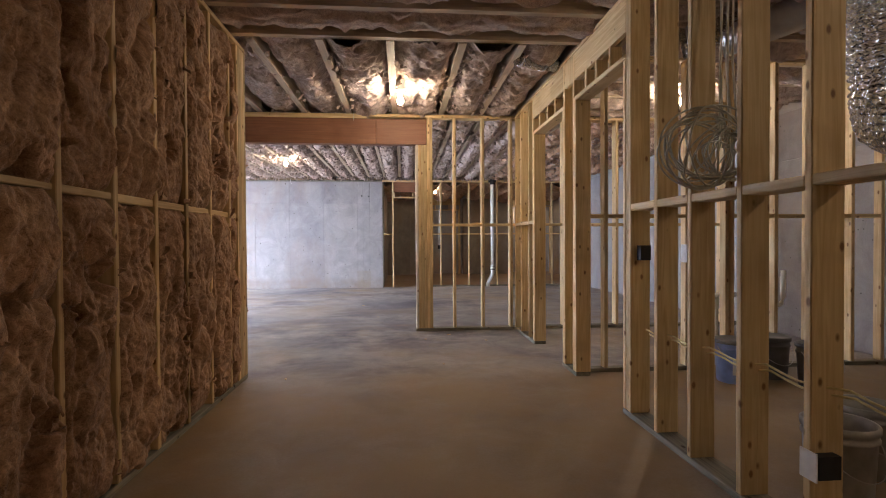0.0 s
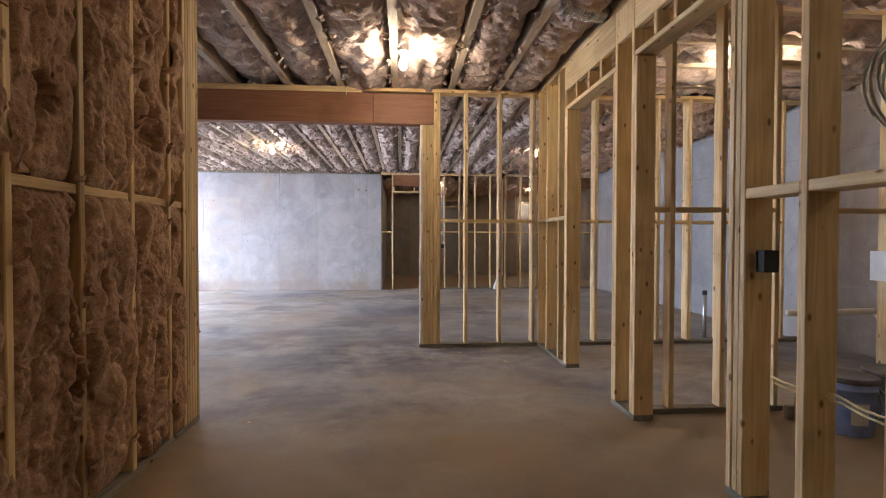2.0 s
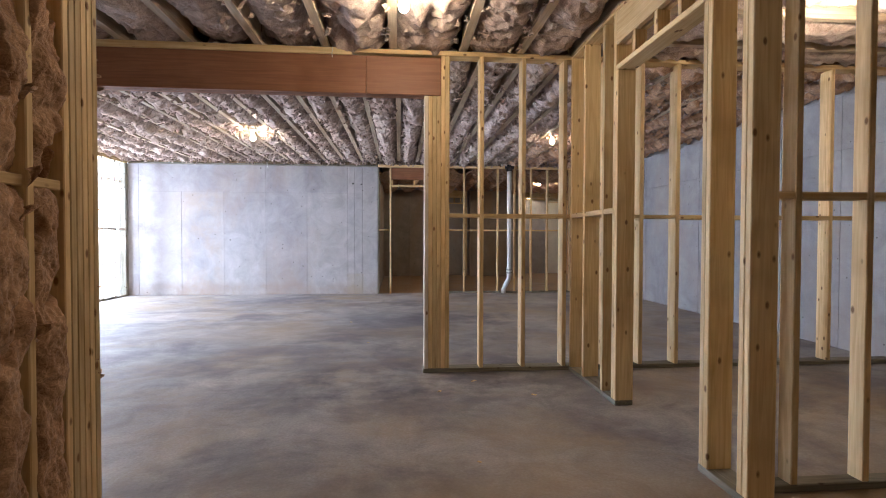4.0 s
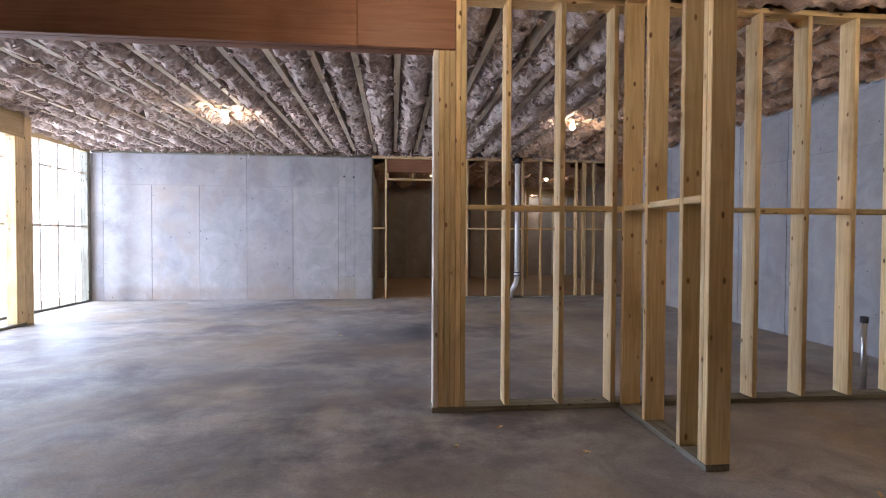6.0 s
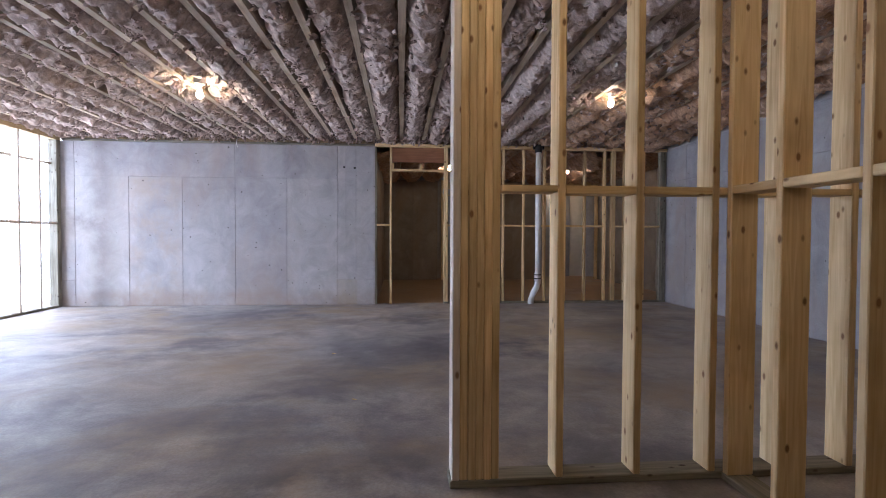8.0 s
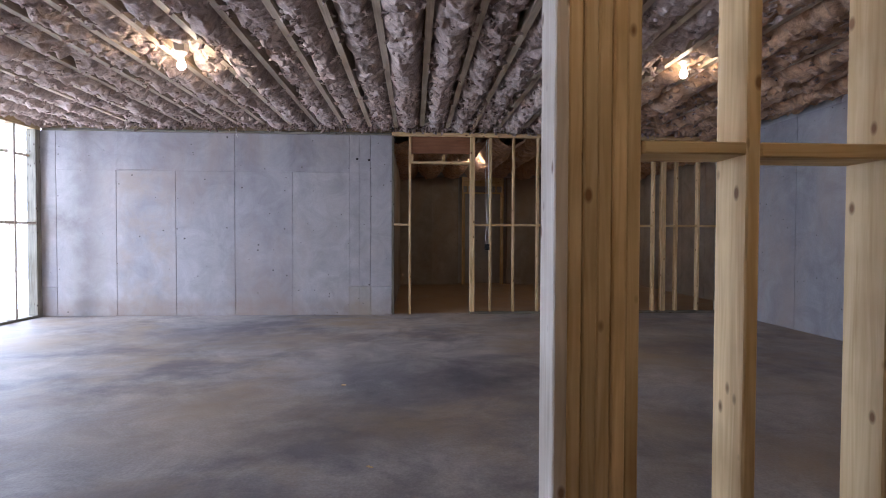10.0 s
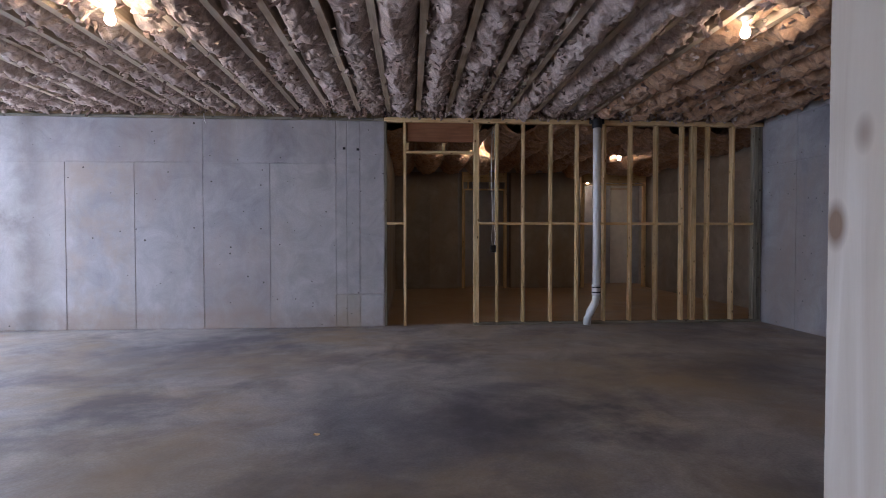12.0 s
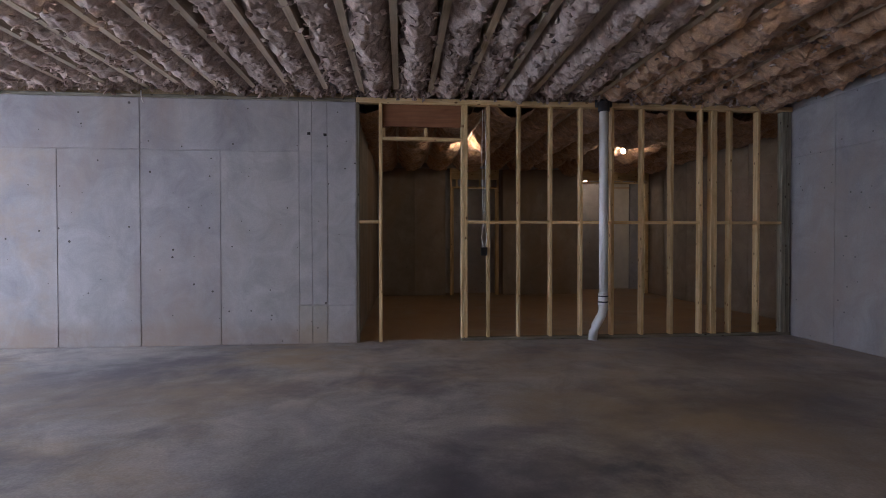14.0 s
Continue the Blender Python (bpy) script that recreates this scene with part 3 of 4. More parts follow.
for i in range(6):
    x = 0.2 + i * 0.0392
    # first ply takes the lit copy: daylight on the post's left side
    board("post_ply", cross, x, x + T, CROSS_Y + (0.0, 0.005, 0.001, 0.004, 0.0, 0.006)[i], CROSS_Y + SIX - 0.004 * (i % 3), T, 2.575 if i < 4 else CEIL - 0.042, DAYLIT_PINE if i == 0 else PINE)
xs = [0.72, 1.12, 1.518, 2.645, 3.05, 3.445, 3.85, 4.25, 4.65]
for i, x in enumerate(xs):
    stud_x(cross, x, CROSS_Y, SIX, lean=rng.uniform(-0.6, 0.6))
stud_x(cross, 1.90, CROSS_Y, SIX)
stud_x(cross, 2.28, CROSS_Y, SIX)
stops = [0.438] + xs[:3] + [1.90, 2.28] + xs[3:]
for i, (a, b) in enumerate(zip(stops[:-1], stops[1:])):
    board("blocking", cross, a + (T if i else 0), b, CROSS_Y, CROSS_Y + SIX, MID - 0.019 + rng.uniform(-0.006, 0.006), MID + 0.019)

beam = framed("beam", "")
tagged(beam, label="reddish brown laminated wood beam spanning the wide opening", category="beam")
board("beam_ply", beam, -5.3, -0.335, CROSS_Y + 0.002, CROSS_Y + 0.046, 2.58, 2.925, BEAM_WOOD)
board("beam_ply", beam, -0.333, 0.354, CROSS_Y + 0.002, CROSS_Y + 0.046, 2.58, 2.925, BEAM_WOOD)
board("beam_ply", beam, -5.3, 0.354, CROSS_Y + 0.048, CROSS_Y + 0.092, 2.578, 2.925, BEAM_WOOD)
board("beam_ply", beam, -5.3, 0.354, CROSS_Y + 0.094, CROSS_Y + 0.138, 2.58, 2.925, BEAM_WOOD)
board("beam_plate", beam, -5.3, -0.46, CROSS_Y - 0.004, CROSS_Y + SIX, 2.927, 2.988)

# wall beside the hall, with two doorways
hall = framed("wall_hall", "open framed hall wall of pine studs with two doorways")
HX0, HX1 = HALL_X, HALL_X + SIX
board("sill_plate", hall, HX0, HX1, -4.9, 3.511, 0.0, T, TREATED, "greenish treated sill plate")
board("sill_plate", hall, HX0, HX1, 4.475, 4.86, 0.0, T, TREATED, "greenish treated sill plate")
board("sill_plate", hall, HX0, HX1, 5.895, CROSS_Y - 0.003, 0.0, T, TREATED, "greenish treated sill plate")
board("top_plate", hall, HX0, HX1, -4.9, CROSS_Y - 0.008, CEIL - 0.04, CEIL - 0.002)
near = [3.388, 3.033, 2.671, 2.266, 1.871, 1.466, 1.061, 0.656, 0.251, -0.154, -0.559, -0.969, -1.369, -1.779, -2.189, -2.589, -2.999, -3.419, -3.819, -4.219]
for y in near:
    stud_y(hall, y, HX0, SIX, lean=rng.uniform(-0.7, 0.7))
stud_y(hall, 3.429, HX0 + 0.003, SIX - 0.004)
stud_y(hall, 3.471, HX0, SIX, z1=2.515)                             # trimmer of the near doorway
stud_y(hall, 3.10, HX0 + 0.05, FOUR, z1=2.9)
for a, b in zip(near[1:], near[:-1]):
    board("blocking", hall, HX0, HX1, a + T, b, MID - 0.019 + rng.uniform(-0.008, 0.008), MID + 0.022)
stud_y(hall, 4.475, HX0, SIX, z1=2.515)                              # between the doorways
stud_y(hall, 4.514, HX0, SIX)
stud_y(hall, 4.78, HX0, SIX)
stud_y(hall, 4.82, HX0 + 0.002, SIX, z1=2.515)
stud_y(hall, 5.895, HX0, SIX, z1=2.515)                              # far doorway to the corner
stud_y(hall, 5.934, HX0, SIX)
stud_y(hall, 6.14, HX0, SIX)
stud_y(hall, 6.545, HX0, SIX)
stud_y(hall, 6.87, HX0, SIX)
for a, b in ((5.973, 6.14), (6.178, 6.545), (6.583, 6.87)):
    board("blocking", hall, HX0, HX1, a, b, MID - 0.019, MID + 0.022)
for a, b in ((3.468, 4.514), (4.82, 5.934)):
    board("door_header", hall, HX0 + 0.002, HX0 + 0.042, a, b, 2.705, CEIL - 0.042)
    board("door_header", hall, HX0 + 0.06, HX0 + 0.10, a, b, 2.705, CEIL - 0.042)
    board("header_plate", hall, HX0, HX1, a, b, 2.517, 2.555)
    for c in (a + 0.25, a + 0.52, b - 0.3):
        stud_y(hall, c, HX0, FOUR, z0=2.556, z1=2.703)
board("door_header", hall, HX0 + 0.002, HX0 + 0.042, 4.554, 4.78, 2.705, CEIL - 0.042)

# partition between the rooms beside the hall
part2 = framed("wall_partition", "open framed partition of yellowish pine studs")
PY = 4.59
board("sill_plate", part2, HX1 + 0.003, 2.78, PY, PY + FOUR, 0, T, TREATED, "dark treated sill plate")
board("sill_plate", part2, 3.55, RIGHT_X, PY, PY + FOUR, 0, T, TREATED, "dark treated sill plate")
board("top_plate", part2, HX1 + 0.003, RIGHT_X, PY, PY + FOUR, CEIL - 0.04, CEIL - 0.002)
pst = [1.90, 2.285, 2.70, 3.10, 3.155, 3.60, 3.95, 4.40, 4.72]
for x in pst:
    stud_x(part2, x, PY, FOUR, lean=rng.uniform(-0.8, 0.8))
for a, b in ((HX1 + 0.004, 1.90), (1.938, 2.285), (2.323, 2.70), (3.19, 3.60), (3.638, 3.95), (3.988, 4.40), (4.438, 4.72)):
    board("blocking", part2, a, b, PY, PY + FOUR, MID - 0.019, MID + 0.019)
board("header_plate", part2, 2.738, 3.10, PY, PY + FOUR, 2.52, 2.558)

# far stud wall, in line with the foundation wall
far_studs = framed("wall_far_studs", "open framed far wall of pine studs with a doorway")
FY = FAR_Y + 0.01
board("sill_plate", far_studs, 0.74, RIGHT_X - 0.01, FY, FY + FOUR, 0, T, TREATED, "dark treated sill plate")
board("top_plate", far_studs, -0.525, RIGHT_X - 0.01, FY - 0.01, FY + FOUR, 2.87, 2.93)
board("stud", far_studs, -0.525, -0.487, FY, FY + FOUR, 0, 2.87, TREATED, "dark treated end stud")
board("stud", far_studs, 4.878, 4.935, FY, FY + FOUR, T, 2.87, TREATED, "dark treated end stud")
fs = [-0.254, 0.738, 1.053, 1.431, 1.831, 2.216, 2.617, 3.005, 3.39, 3.777, 3.926, 3.966, 4.168, 4.543]
for i, x in enumerate(fs):
    stud_x(far_studs, x, FY, FOUR, z0=0.0 if i == 0 else T, z1=2.868, lean=rng.uniform(-1, 1))
board("stud", far_studs, 4.94, 5.0, FY + 0.004, FY + FOUR, T, 2.87, TREATED, "dark treated end stud")
stud_x(far_studs, 0.777, FY, FOUR, z1=2.868)
stud_x(far_studs, -0.215, FY, FOUR, z0=2.47, z1=2.575)
stud_x(far_studs, 0.29, FY, FOUR, z0=2.47, z1=2.575)
board("header", far_studs, -0.213, 0.736, FY + 0.04, FY + 0.08, 2.60, 2.868, BEAM_WOOD, "brown laminated header")
board("header_plate", far_studs, -0.215, 0.738, FY, FY + FOUR, 2.43, 2.468)
for a, b in [(-0.487, -0.254), (0.815, 1.053)] + [(p + T, q) for p, q in zip(fs[2:9], fs[3:10])] + [(4.004, 4.168), (4.206, 4.543), (4.581, 4.878)]:
    board("blocking", far_studs, a, b, FY, FY + FOUR, 1.43, 1.466)
plate = framed("wall_plate", "thin dark plate bolted on the foundation wall under a rim board")
board("plate_board", plate, EXT_X, -0.53, FAR_Y - 0.004, FAR_Y + 0.15, 2.872, 2.91, TREATED)
board("rim_board", plate, EXT_X, -0.53, FAR_Y + 0.06, FAR_Y + 0.10, 2.912, 2.986, OSB)


def doorway(name, x0, x1, top, clear, label):
    """Rough framing of a doorway: kings, trimmers, a plate over the way, cripples and a deep header."""
    w = framed(name, label)
    for x, z in ((x0, top), (x0 + 0.04, clear), (x1 - 0.078, clear), (x1 - T, top)):
        stud_x(w, x, BACK_Y - 0.02, FOUR, 0, z)
    board("header_plate", w, x0 + 0.04, x1 - 0.04, BACK_Y - 0.02, BACK_Y + 0.07, clear + 0.002, clear + 0.04)
    board("header", w, x0 + T, x1 - T, BACK_Y - 0.018, BACK_Y + 0.02, top - 0.25, top - 0.002)
    for f in (0.12, 0.6, 0.8):
        stud_x(w, x0 + f * (x1 - x0), BACK_Y - 0.02, FOUR, clear + 0.042, top - 0.252)
    return w


doorway("door_frame_1", 1.105, 2.215, 2.87, 2.42, "rough pine doorway framing in the back room wall")
doorway("door_frame_2", 4.10, 5.76, 2.87, 2.56, "rough pine doorway framing before a lit passage")
passage_door = empty("door_1", (5.57, 19.95, 0.0), label="pale flush door under a pale transom in a lit passage", category="door", kind="structure")
boxes("door_leaf", [(-0.255, 0.255, -0.02, 0.02, 0.01, 2.56)], PALE_BOARD, passage_door)
boxes("transom", [(-0.255, 0.255, -0.02, 0.02, 2.62, 2.735)], PALE_BOARD, passage_door)
boxes("rail", [(-0.255, 0.255, -0.03, 0.03, 2.565, 2.615)], PINE_X, passage_door, label="dark wooden rail")

# exterior framing on the daylight side
ext = framed("wall_daylight", "open framed outer wall flooded with daylight")
board("sill_plate", ext, EXT_X - SIX, EXT_X, 6.0, FAR_Y - 0.02, 0.0, T, TREATED, "dark treated sill plate")
board("top_plate", ext, EXT_X - SIX, EXT_X, 6.0, FAR_Y - 0.02, 2.86, CEIL - 0.01)
# outer studs and blocking take the daylight-washed copy of the pine
es = [13.09 - 0.445 * i for i in range(16)]
for y in es:
    stud_y(ext, y, EXT_X - SIX, SIX, z1=2.86, mat=DAYLIT_PINE)
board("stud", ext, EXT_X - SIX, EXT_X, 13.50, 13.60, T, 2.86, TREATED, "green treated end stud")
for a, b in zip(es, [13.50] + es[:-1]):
    board("blocking", ext, EXT_X - SIX, EXT_X, a + T, b, 1.42, 1.458, DAYLIT_PINE)
    board("blocking", ext, EXT_X - SIX, EXT_X - 0.09, a + T, b, 2.44, 2.478, DAYLIT_PINE)
inner = framed("wall_inner", "framed opening with a deep wooden header and post")
board("post", inner, -5.36, -5.22, 10.93, 11.07, 0, CEIL - 0.005)
board("trimmer", inner, -5.36, -5.22, 10.75, 10.925, T, 2.62)
board("trimmer", inner, -5.36, -5.22, 10.24, 10.32, T, 2.62)
board("header", inner, -5.36, -5.30, 4.7, 10.925, 2.62, CEIL - 0.005)
board("header", inner, -5.285, -5.225, 4.7, 10.925, 2.62, CEIL - 0.005)
board("sill_plate", inner, -5.36, -5.22, 4.7, 10.93, 0, T, TREATED)
for y in (9.6, 8.8, 8.0, 7.2, 6.4, 5.6, 4.8):
    stud_y(inner, y, -5.36, SIX, z1=2.62)

# ---- insulated wall ----
left = framed("wall_insulated", "framed wall stuffed with brown glass wool insulation")
LX = LEFT_X
board("sill_plate", left, LX - SIX, LX, -4.9, 4.736, 0, T, TREATED)
board("top_plate", left, LX - SIX, LX, -4.9, 4.736, CEIL - 0.04, CEIL - 0.002)
ls = [4.295 - 0.41 * i for i in range(23)]
for y in ls:
    stud_y(left, y, LX - SIX, SIX, lean=rng.uniform(-0.5, 0.5))
for y in (4.50, 4.541, 4.58, 4.619, 4.658, 4.697):
    stud_y(left, y, LX - SIX, SIX)
bays = [(a + T, b) for a, b in zip(ls, [4.50] + ls[:-1])]
for a, b in bays:
    board("blocking", left, LX - SIX, LX - 0.012, a, b, MID - 0.019 + rng.uniform(-0.01, 0.01), MID + 0.019)
boxes("wall_insulated_backing", [(LX - SIX - 0.02, LX - SIX - 0.004, -4.9, 4.74, 0, CEIL)], OSB, label="sheathing behind the insulated wall", category="wall", kind="structure")


def wall_batt(y0, y1, z0, z1, seed):
    rows, cols = (210 if y1 > 0.5 else 24), (64 if y1 > 0.5 else 10)
    u = np.linspace(-1, 1, cols)[None, :]
    v = np.linspace(0, 1, rows)[:, None]
    y = (y0 + y1) / 2 + u * (y1 - y0) / 2 * 1.09 + 0 * v
    z = z0 + v * (z1 - z0) + 0 * u
    k = np.full_like(y, seed * 0.37)
    edge = np.abs(u) ** 7 * 0.05 * (1 + 0.95 * vnoise(z * 5, z * 0 + seed, z * 0, seed)) + (np.abs(2 * v - 1) ** 14) * 0.05
    wy, wz = y + 0.05 * vnoise(y * 4, z * 4, k + 1, seed + 2), z + 0.08 * vnoise(y * 4, z * 3, k + 2, seed + 4)
    big = fbm(wy * 3.5 + seed, wz * 1.7, k, 2, seed) * 0.028
    puffs = (np.abs(vnoise(wy * 7 + seed, wz * 4.2, k + 3, seed + 5)) ** 0.75 - 0.4) * 0.062 + (np.abs(vnoise(wy * 15, wz * 11, k + 4, seed + 6)) - 0.4) * 0.02
    fluff = (0.3 - np.abs(fbm(y * 24, z * 18, k + 6, 3, seed + 9))) * 0.01 + fbm(y * 70, z * 55, k + 7, 2, seed + 13) * 0.004
    hollow = vnoise(wy * 8.5, wz * 5.5, k + 9, seed + 11) + 0.25 * vnoise(y * 30, z * 24, k + 5, seed + 15)
    cracks = -0.11 * np.clip((hollow - 0.5) / 0.25, 0, 1) ** 1.5
    x = LX + 0.016 - edge + big + puffs + fluff + cracks
    y = y + fbm(y * 6, z * 6, x * 0 + 5, 3, seed + 3) * 0.012
    z = z + fbm(y * 6, z * 6, x * 0 + 8, 3, seed + 4) * 0.02 * (1 - np.abs(2 * v - 1) ** 8)
    return sheet_mesh("", x, y, z, WOOL)


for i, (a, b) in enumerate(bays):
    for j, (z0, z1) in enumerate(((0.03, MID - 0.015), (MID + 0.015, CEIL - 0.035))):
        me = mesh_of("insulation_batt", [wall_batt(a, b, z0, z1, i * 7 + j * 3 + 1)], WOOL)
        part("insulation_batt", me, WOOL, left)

# ---- ceilings ----
DECK = 3.30


def joist_ceiling(name, label, along, a0, a1, places, lo, hi, sag, flange=0.062, rows_per_m=52, level=0.0, brown_from=99.0):
    """Deck, I-joists and glass wool rolls between them. along: the axis the joists run along, from a0 to a1; lo, hi: the zone's other limits."""
    if along == "y":
        deck = boxes(name, [(lo, hi, a0, a1, DECK, DECK + 0.03)], OSB, label=label, category="ceiling", kind="structure")
    else:
        deck = boxes(name, [(a0, a1, lo, hi, DECK, DECK + 0.03)], OSB, label=label, category="ceiling", kind="structure")
    bm = bmesh.new()
    for p in places:
        for (w, z0, z1) in ((flange / 2, CEIL, CEIL + 0.036), (0.006, CEIL + 0.034, DECK)):
            if along == "y":
                box(bm, p - w, p + w, a0, a1, z0, z1)
            else:
                box(bm, a0, a1, p - w, p + w, z0, z1)
    bmesh.ops.recalc_face_normals(bm, faces=bm.faces[:])
    part("joists", bm, PINE_Y if along == "y" else PINE_X, deck)
    pieces, brown = [], []
    edges = sorted(places)
    if edges[0] - lo > 0.12:
        edges = [lo - flange / 2] + edges
    if hi - edges[-1] > 0.12:
        edges = edges + [hi + flange / 2]
    for k, (p, q) in enumerate(zip(edges[:-1], edges[1:])):
        seed = int(abs(p) * 100) + k * 13
        w = (q - p) / 2 - rng.uniform(0.03, 0.055)
        skew = rng.uniform(-0.02, 0.02)
        c = (p + q) / 2 + skew
        cols = 28
        bay, torn = rng.uniform(0.6, 1.35), rng.uniform(-0.012, 0.03)
        rows = max(12, int((a1 - a0) * rows_per_m))
        u = np.linspace(-1, 1, cols)[None, :]
        s = np.linspace(a0, a1, rows)[:, None]
        pinch = 0.5 + 0.5 * vnoise(s * 2.3, s * 0 + k * 3.7, s * 0, seed)
        drop = sag * bay * (0.6 + 0.7 * pinch)
        roundness = np.clip(1 - np.abs(u) ** 2.4, 0.0, 1) ** 0.6
        z = CEIL + level + torn + 0.14 - (drop + 0.12) * roundness
        tt = c + u * w * (1 + 0.0 * s)
        crump = fbm(tt * 6, s * 9, s * 0 + k, 4, seed + 2) * 0.03 + (0.25 - np.abs(fbm(tt * 7, s * 12, s * 0 + 4, 3, seed + 8))) * 0.036
        crump = crump + (0.22 - np.abs(fbm(tt * 19, s * 24, s * 0 + 9, 2, seed + 31))) * 0.03
        gouge = 0.14 * np.clip(fbm(tt * 4, s * 2.2, s * 0 + 7, 3, seed + 21) - 0.52, 0, 0.8)
        z = z + (crump + gouge) * (0.45 + 0.55 * roundness)
        for bx, by in ((0.0, 5.75), (-2.36, 10.49), (2.53, 10.5), (3.25, 5.58), (1.08, 16.1), (3.94, 16.1), (-0.2, -4.2), (3.3, 0.4)):
            across, lengthwise = (tt - bx, s - by) if along == "y" else (tt - by, s - bx)
            z = z + 0.15 * np.exp(-(across ** 2 + lengthwise ** 2) / 0.08)
        tt = tt + fbm(tt * 5, s * 7, s * 0 + 2, 3, seed + 5) * 0.03
        ss = s + 0 * u + fbm(tt * 8, s * 6, s * 0 + 6, 2, seed + 6) * 0.015
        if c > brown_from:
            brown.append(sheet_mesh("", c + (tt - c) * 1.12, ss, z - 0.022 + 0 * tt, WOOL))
        elif along == "y":
            pieces.append(sheet_mesh("", tt, ss, z + 0 * tt, WOOL_LIT))
        else:
            pieces.append(sheet_mesh("", ss, tt, z + 0 * tt, WOOL_LIT))
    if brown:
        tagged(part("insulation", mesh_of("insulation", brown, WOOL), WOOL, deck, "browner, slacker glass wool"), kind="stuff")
    if pieces:
        tagged(part("insulation", mesh_of("insulation", pieces, WOOL_LIT), WOOL_LIT, deck), kind="stuff")
    return deck


far_places = [-0.045 + 0.4075 * i for i in range(-14, 13)]
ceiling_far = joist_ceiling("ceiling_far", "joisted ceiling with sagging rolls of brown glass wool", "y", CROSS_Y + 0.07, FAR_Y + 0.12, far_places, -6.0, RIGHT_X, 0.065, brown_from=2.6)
ceiling_hall = joist_ceiling("ceiling_hall", "hall ceiling of wide joist bays stuffed with glass wool", "y", 4.46, CROSS_Y + 0.07, [-5.4, -4.8, -4.2, -3.6, -3.0, -2.46, -1.88, -1.29, -0.70, -0.085, 0.56, 1.10, 1.64], -6.0, HALL_X + 0.14, 0.06, flange=0.07, level=0.03)
ceiling_near = joist_ceiling("ceiling_near", "near ceiling with joists across the hall and dark glass wool", "x", -6.0, HALL_X + 0.14, [4.40, 3.86, 3.4, 2.9, 2.4, 1.9, 1.4, 0.8, 0.2, -0.5, -1.2, -2.0, -3.0, -4.0], -5.0, 4.44, 0.04, rows_per_m=14)
ceiling_side = joist_ceiling("ceiling_side", "side room ceiling of joists and glass wool", "x", HALL_X + 0.14, RIGHT_X, [6.6, 6.0, 5.4, 4.8, 4.2, 3.6, 3.0, 2.4, 1.8, 1.2, 0.6, -0.2, -1, -2, -3, -4], -5.0, CROSS_Y + 0.07, 0.05, rows_per_m=22)
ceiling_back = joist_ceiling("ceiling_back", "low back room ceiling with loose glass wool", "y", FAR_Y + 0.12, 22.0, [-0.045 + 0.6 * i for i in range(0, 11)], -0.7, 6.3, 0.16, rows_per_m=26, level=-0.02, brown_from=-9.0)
boxes("roof", [(-6.2, 6.4, -5.2, 22.2, DECK + 0.032, DECK + 0.2)], OSB, label="closed floor deck over the basement", category="roof", kind="structure")


# ---- bulbs ----
def bulb(at, glow):
    e = empty("light_bulb", at, label="bare lit bulb in a white porcelain lampholder", category="light bulb", group="bare ceiling bulbs")
    lathe("glass", [(0.003, -0.073), (0.02, -0.067), (0.033, -0.05), (0.0365, -0.03), (0.031, -0.004), (0.018, 0.022), (0.015, 0.045)], glow, e, "glowing glass", sides=16)
    holder = lathe("lampholder", [(0.02, 0.045), (0.024, 0.05), (0.03, 0.075), (0.055, 0.085), (0.057, 0.1), (0.03, 0.101)], PORCELAIN, e, "white porcelain lampholder", sides=20)
    boxes("mounting_bracket", [(-0.05, 0.05, -0.05, 0.05, 0.101, 0.2)], STEEL, holder, label="galvanised steel bracket")
    return e


bright = bulb((0.0, 5.75, 2.87), GLOW)
for p in ((-2.36, 10.49, 2.885), (3.25, 5.58, 2.87)):
    copy_thing(bright, Matrix.Translation(p))
weak = bulb((2.53, 10.5, 2.915), GLOW_WEAK)
# added bulb, out of sight behind the camera, as fill for the hall
copy_thing(weak, Matrix.Translation((-0.2, -4.2, 2.9)))
middle = bulb((1.08, 16.1, 2.86), GLOW_BACK)
# the last one is an added, unseen bulb that brightens the side room
for p in ((3.905, 16.1, 2.83), (4.45, 19.3, 2.70), (3.3, 0.4, 2.9)):
    copy_thing(middle, Matrix.Translation(p))


# ---- marks on the far foundation wall ----
for hx, hz in ((-1.073, 2.486), (-0.885, 2.474)):
    boxes("tie_socket", [(hx - 0.018, hx + 0.018, FAR_Y - 0.004, FAR_Y + 0.004, hz - 0.016, hz + 0.016)], BLACK, wall_far)
tape = empty("hanging_tape", (-2.95, FAR_Y - 0.02, 2.94), label="short white strip of tape hanging by the wall top", category="tape")
tube("strip", [(0, 0, 0.0), (0.004, -0.008, -0.05), (0.012, -0.01, -0.10), (0.03, -0.012, -0.14)], 0.006, WHITE, tape, sides=6)


string = empty("hanging_string", (-0.635, CROSS_Y - 0.012, 2.985), label="short frayed white string hanging over the beam", category="string")
tube("strand", [(0, 0, 0.0), (0.003, -0.004, -0.03), (-0.004, -0.006, -0.06), (0.002, -0.008, -0.095)], 0.004, WHITE, string, sides=6)


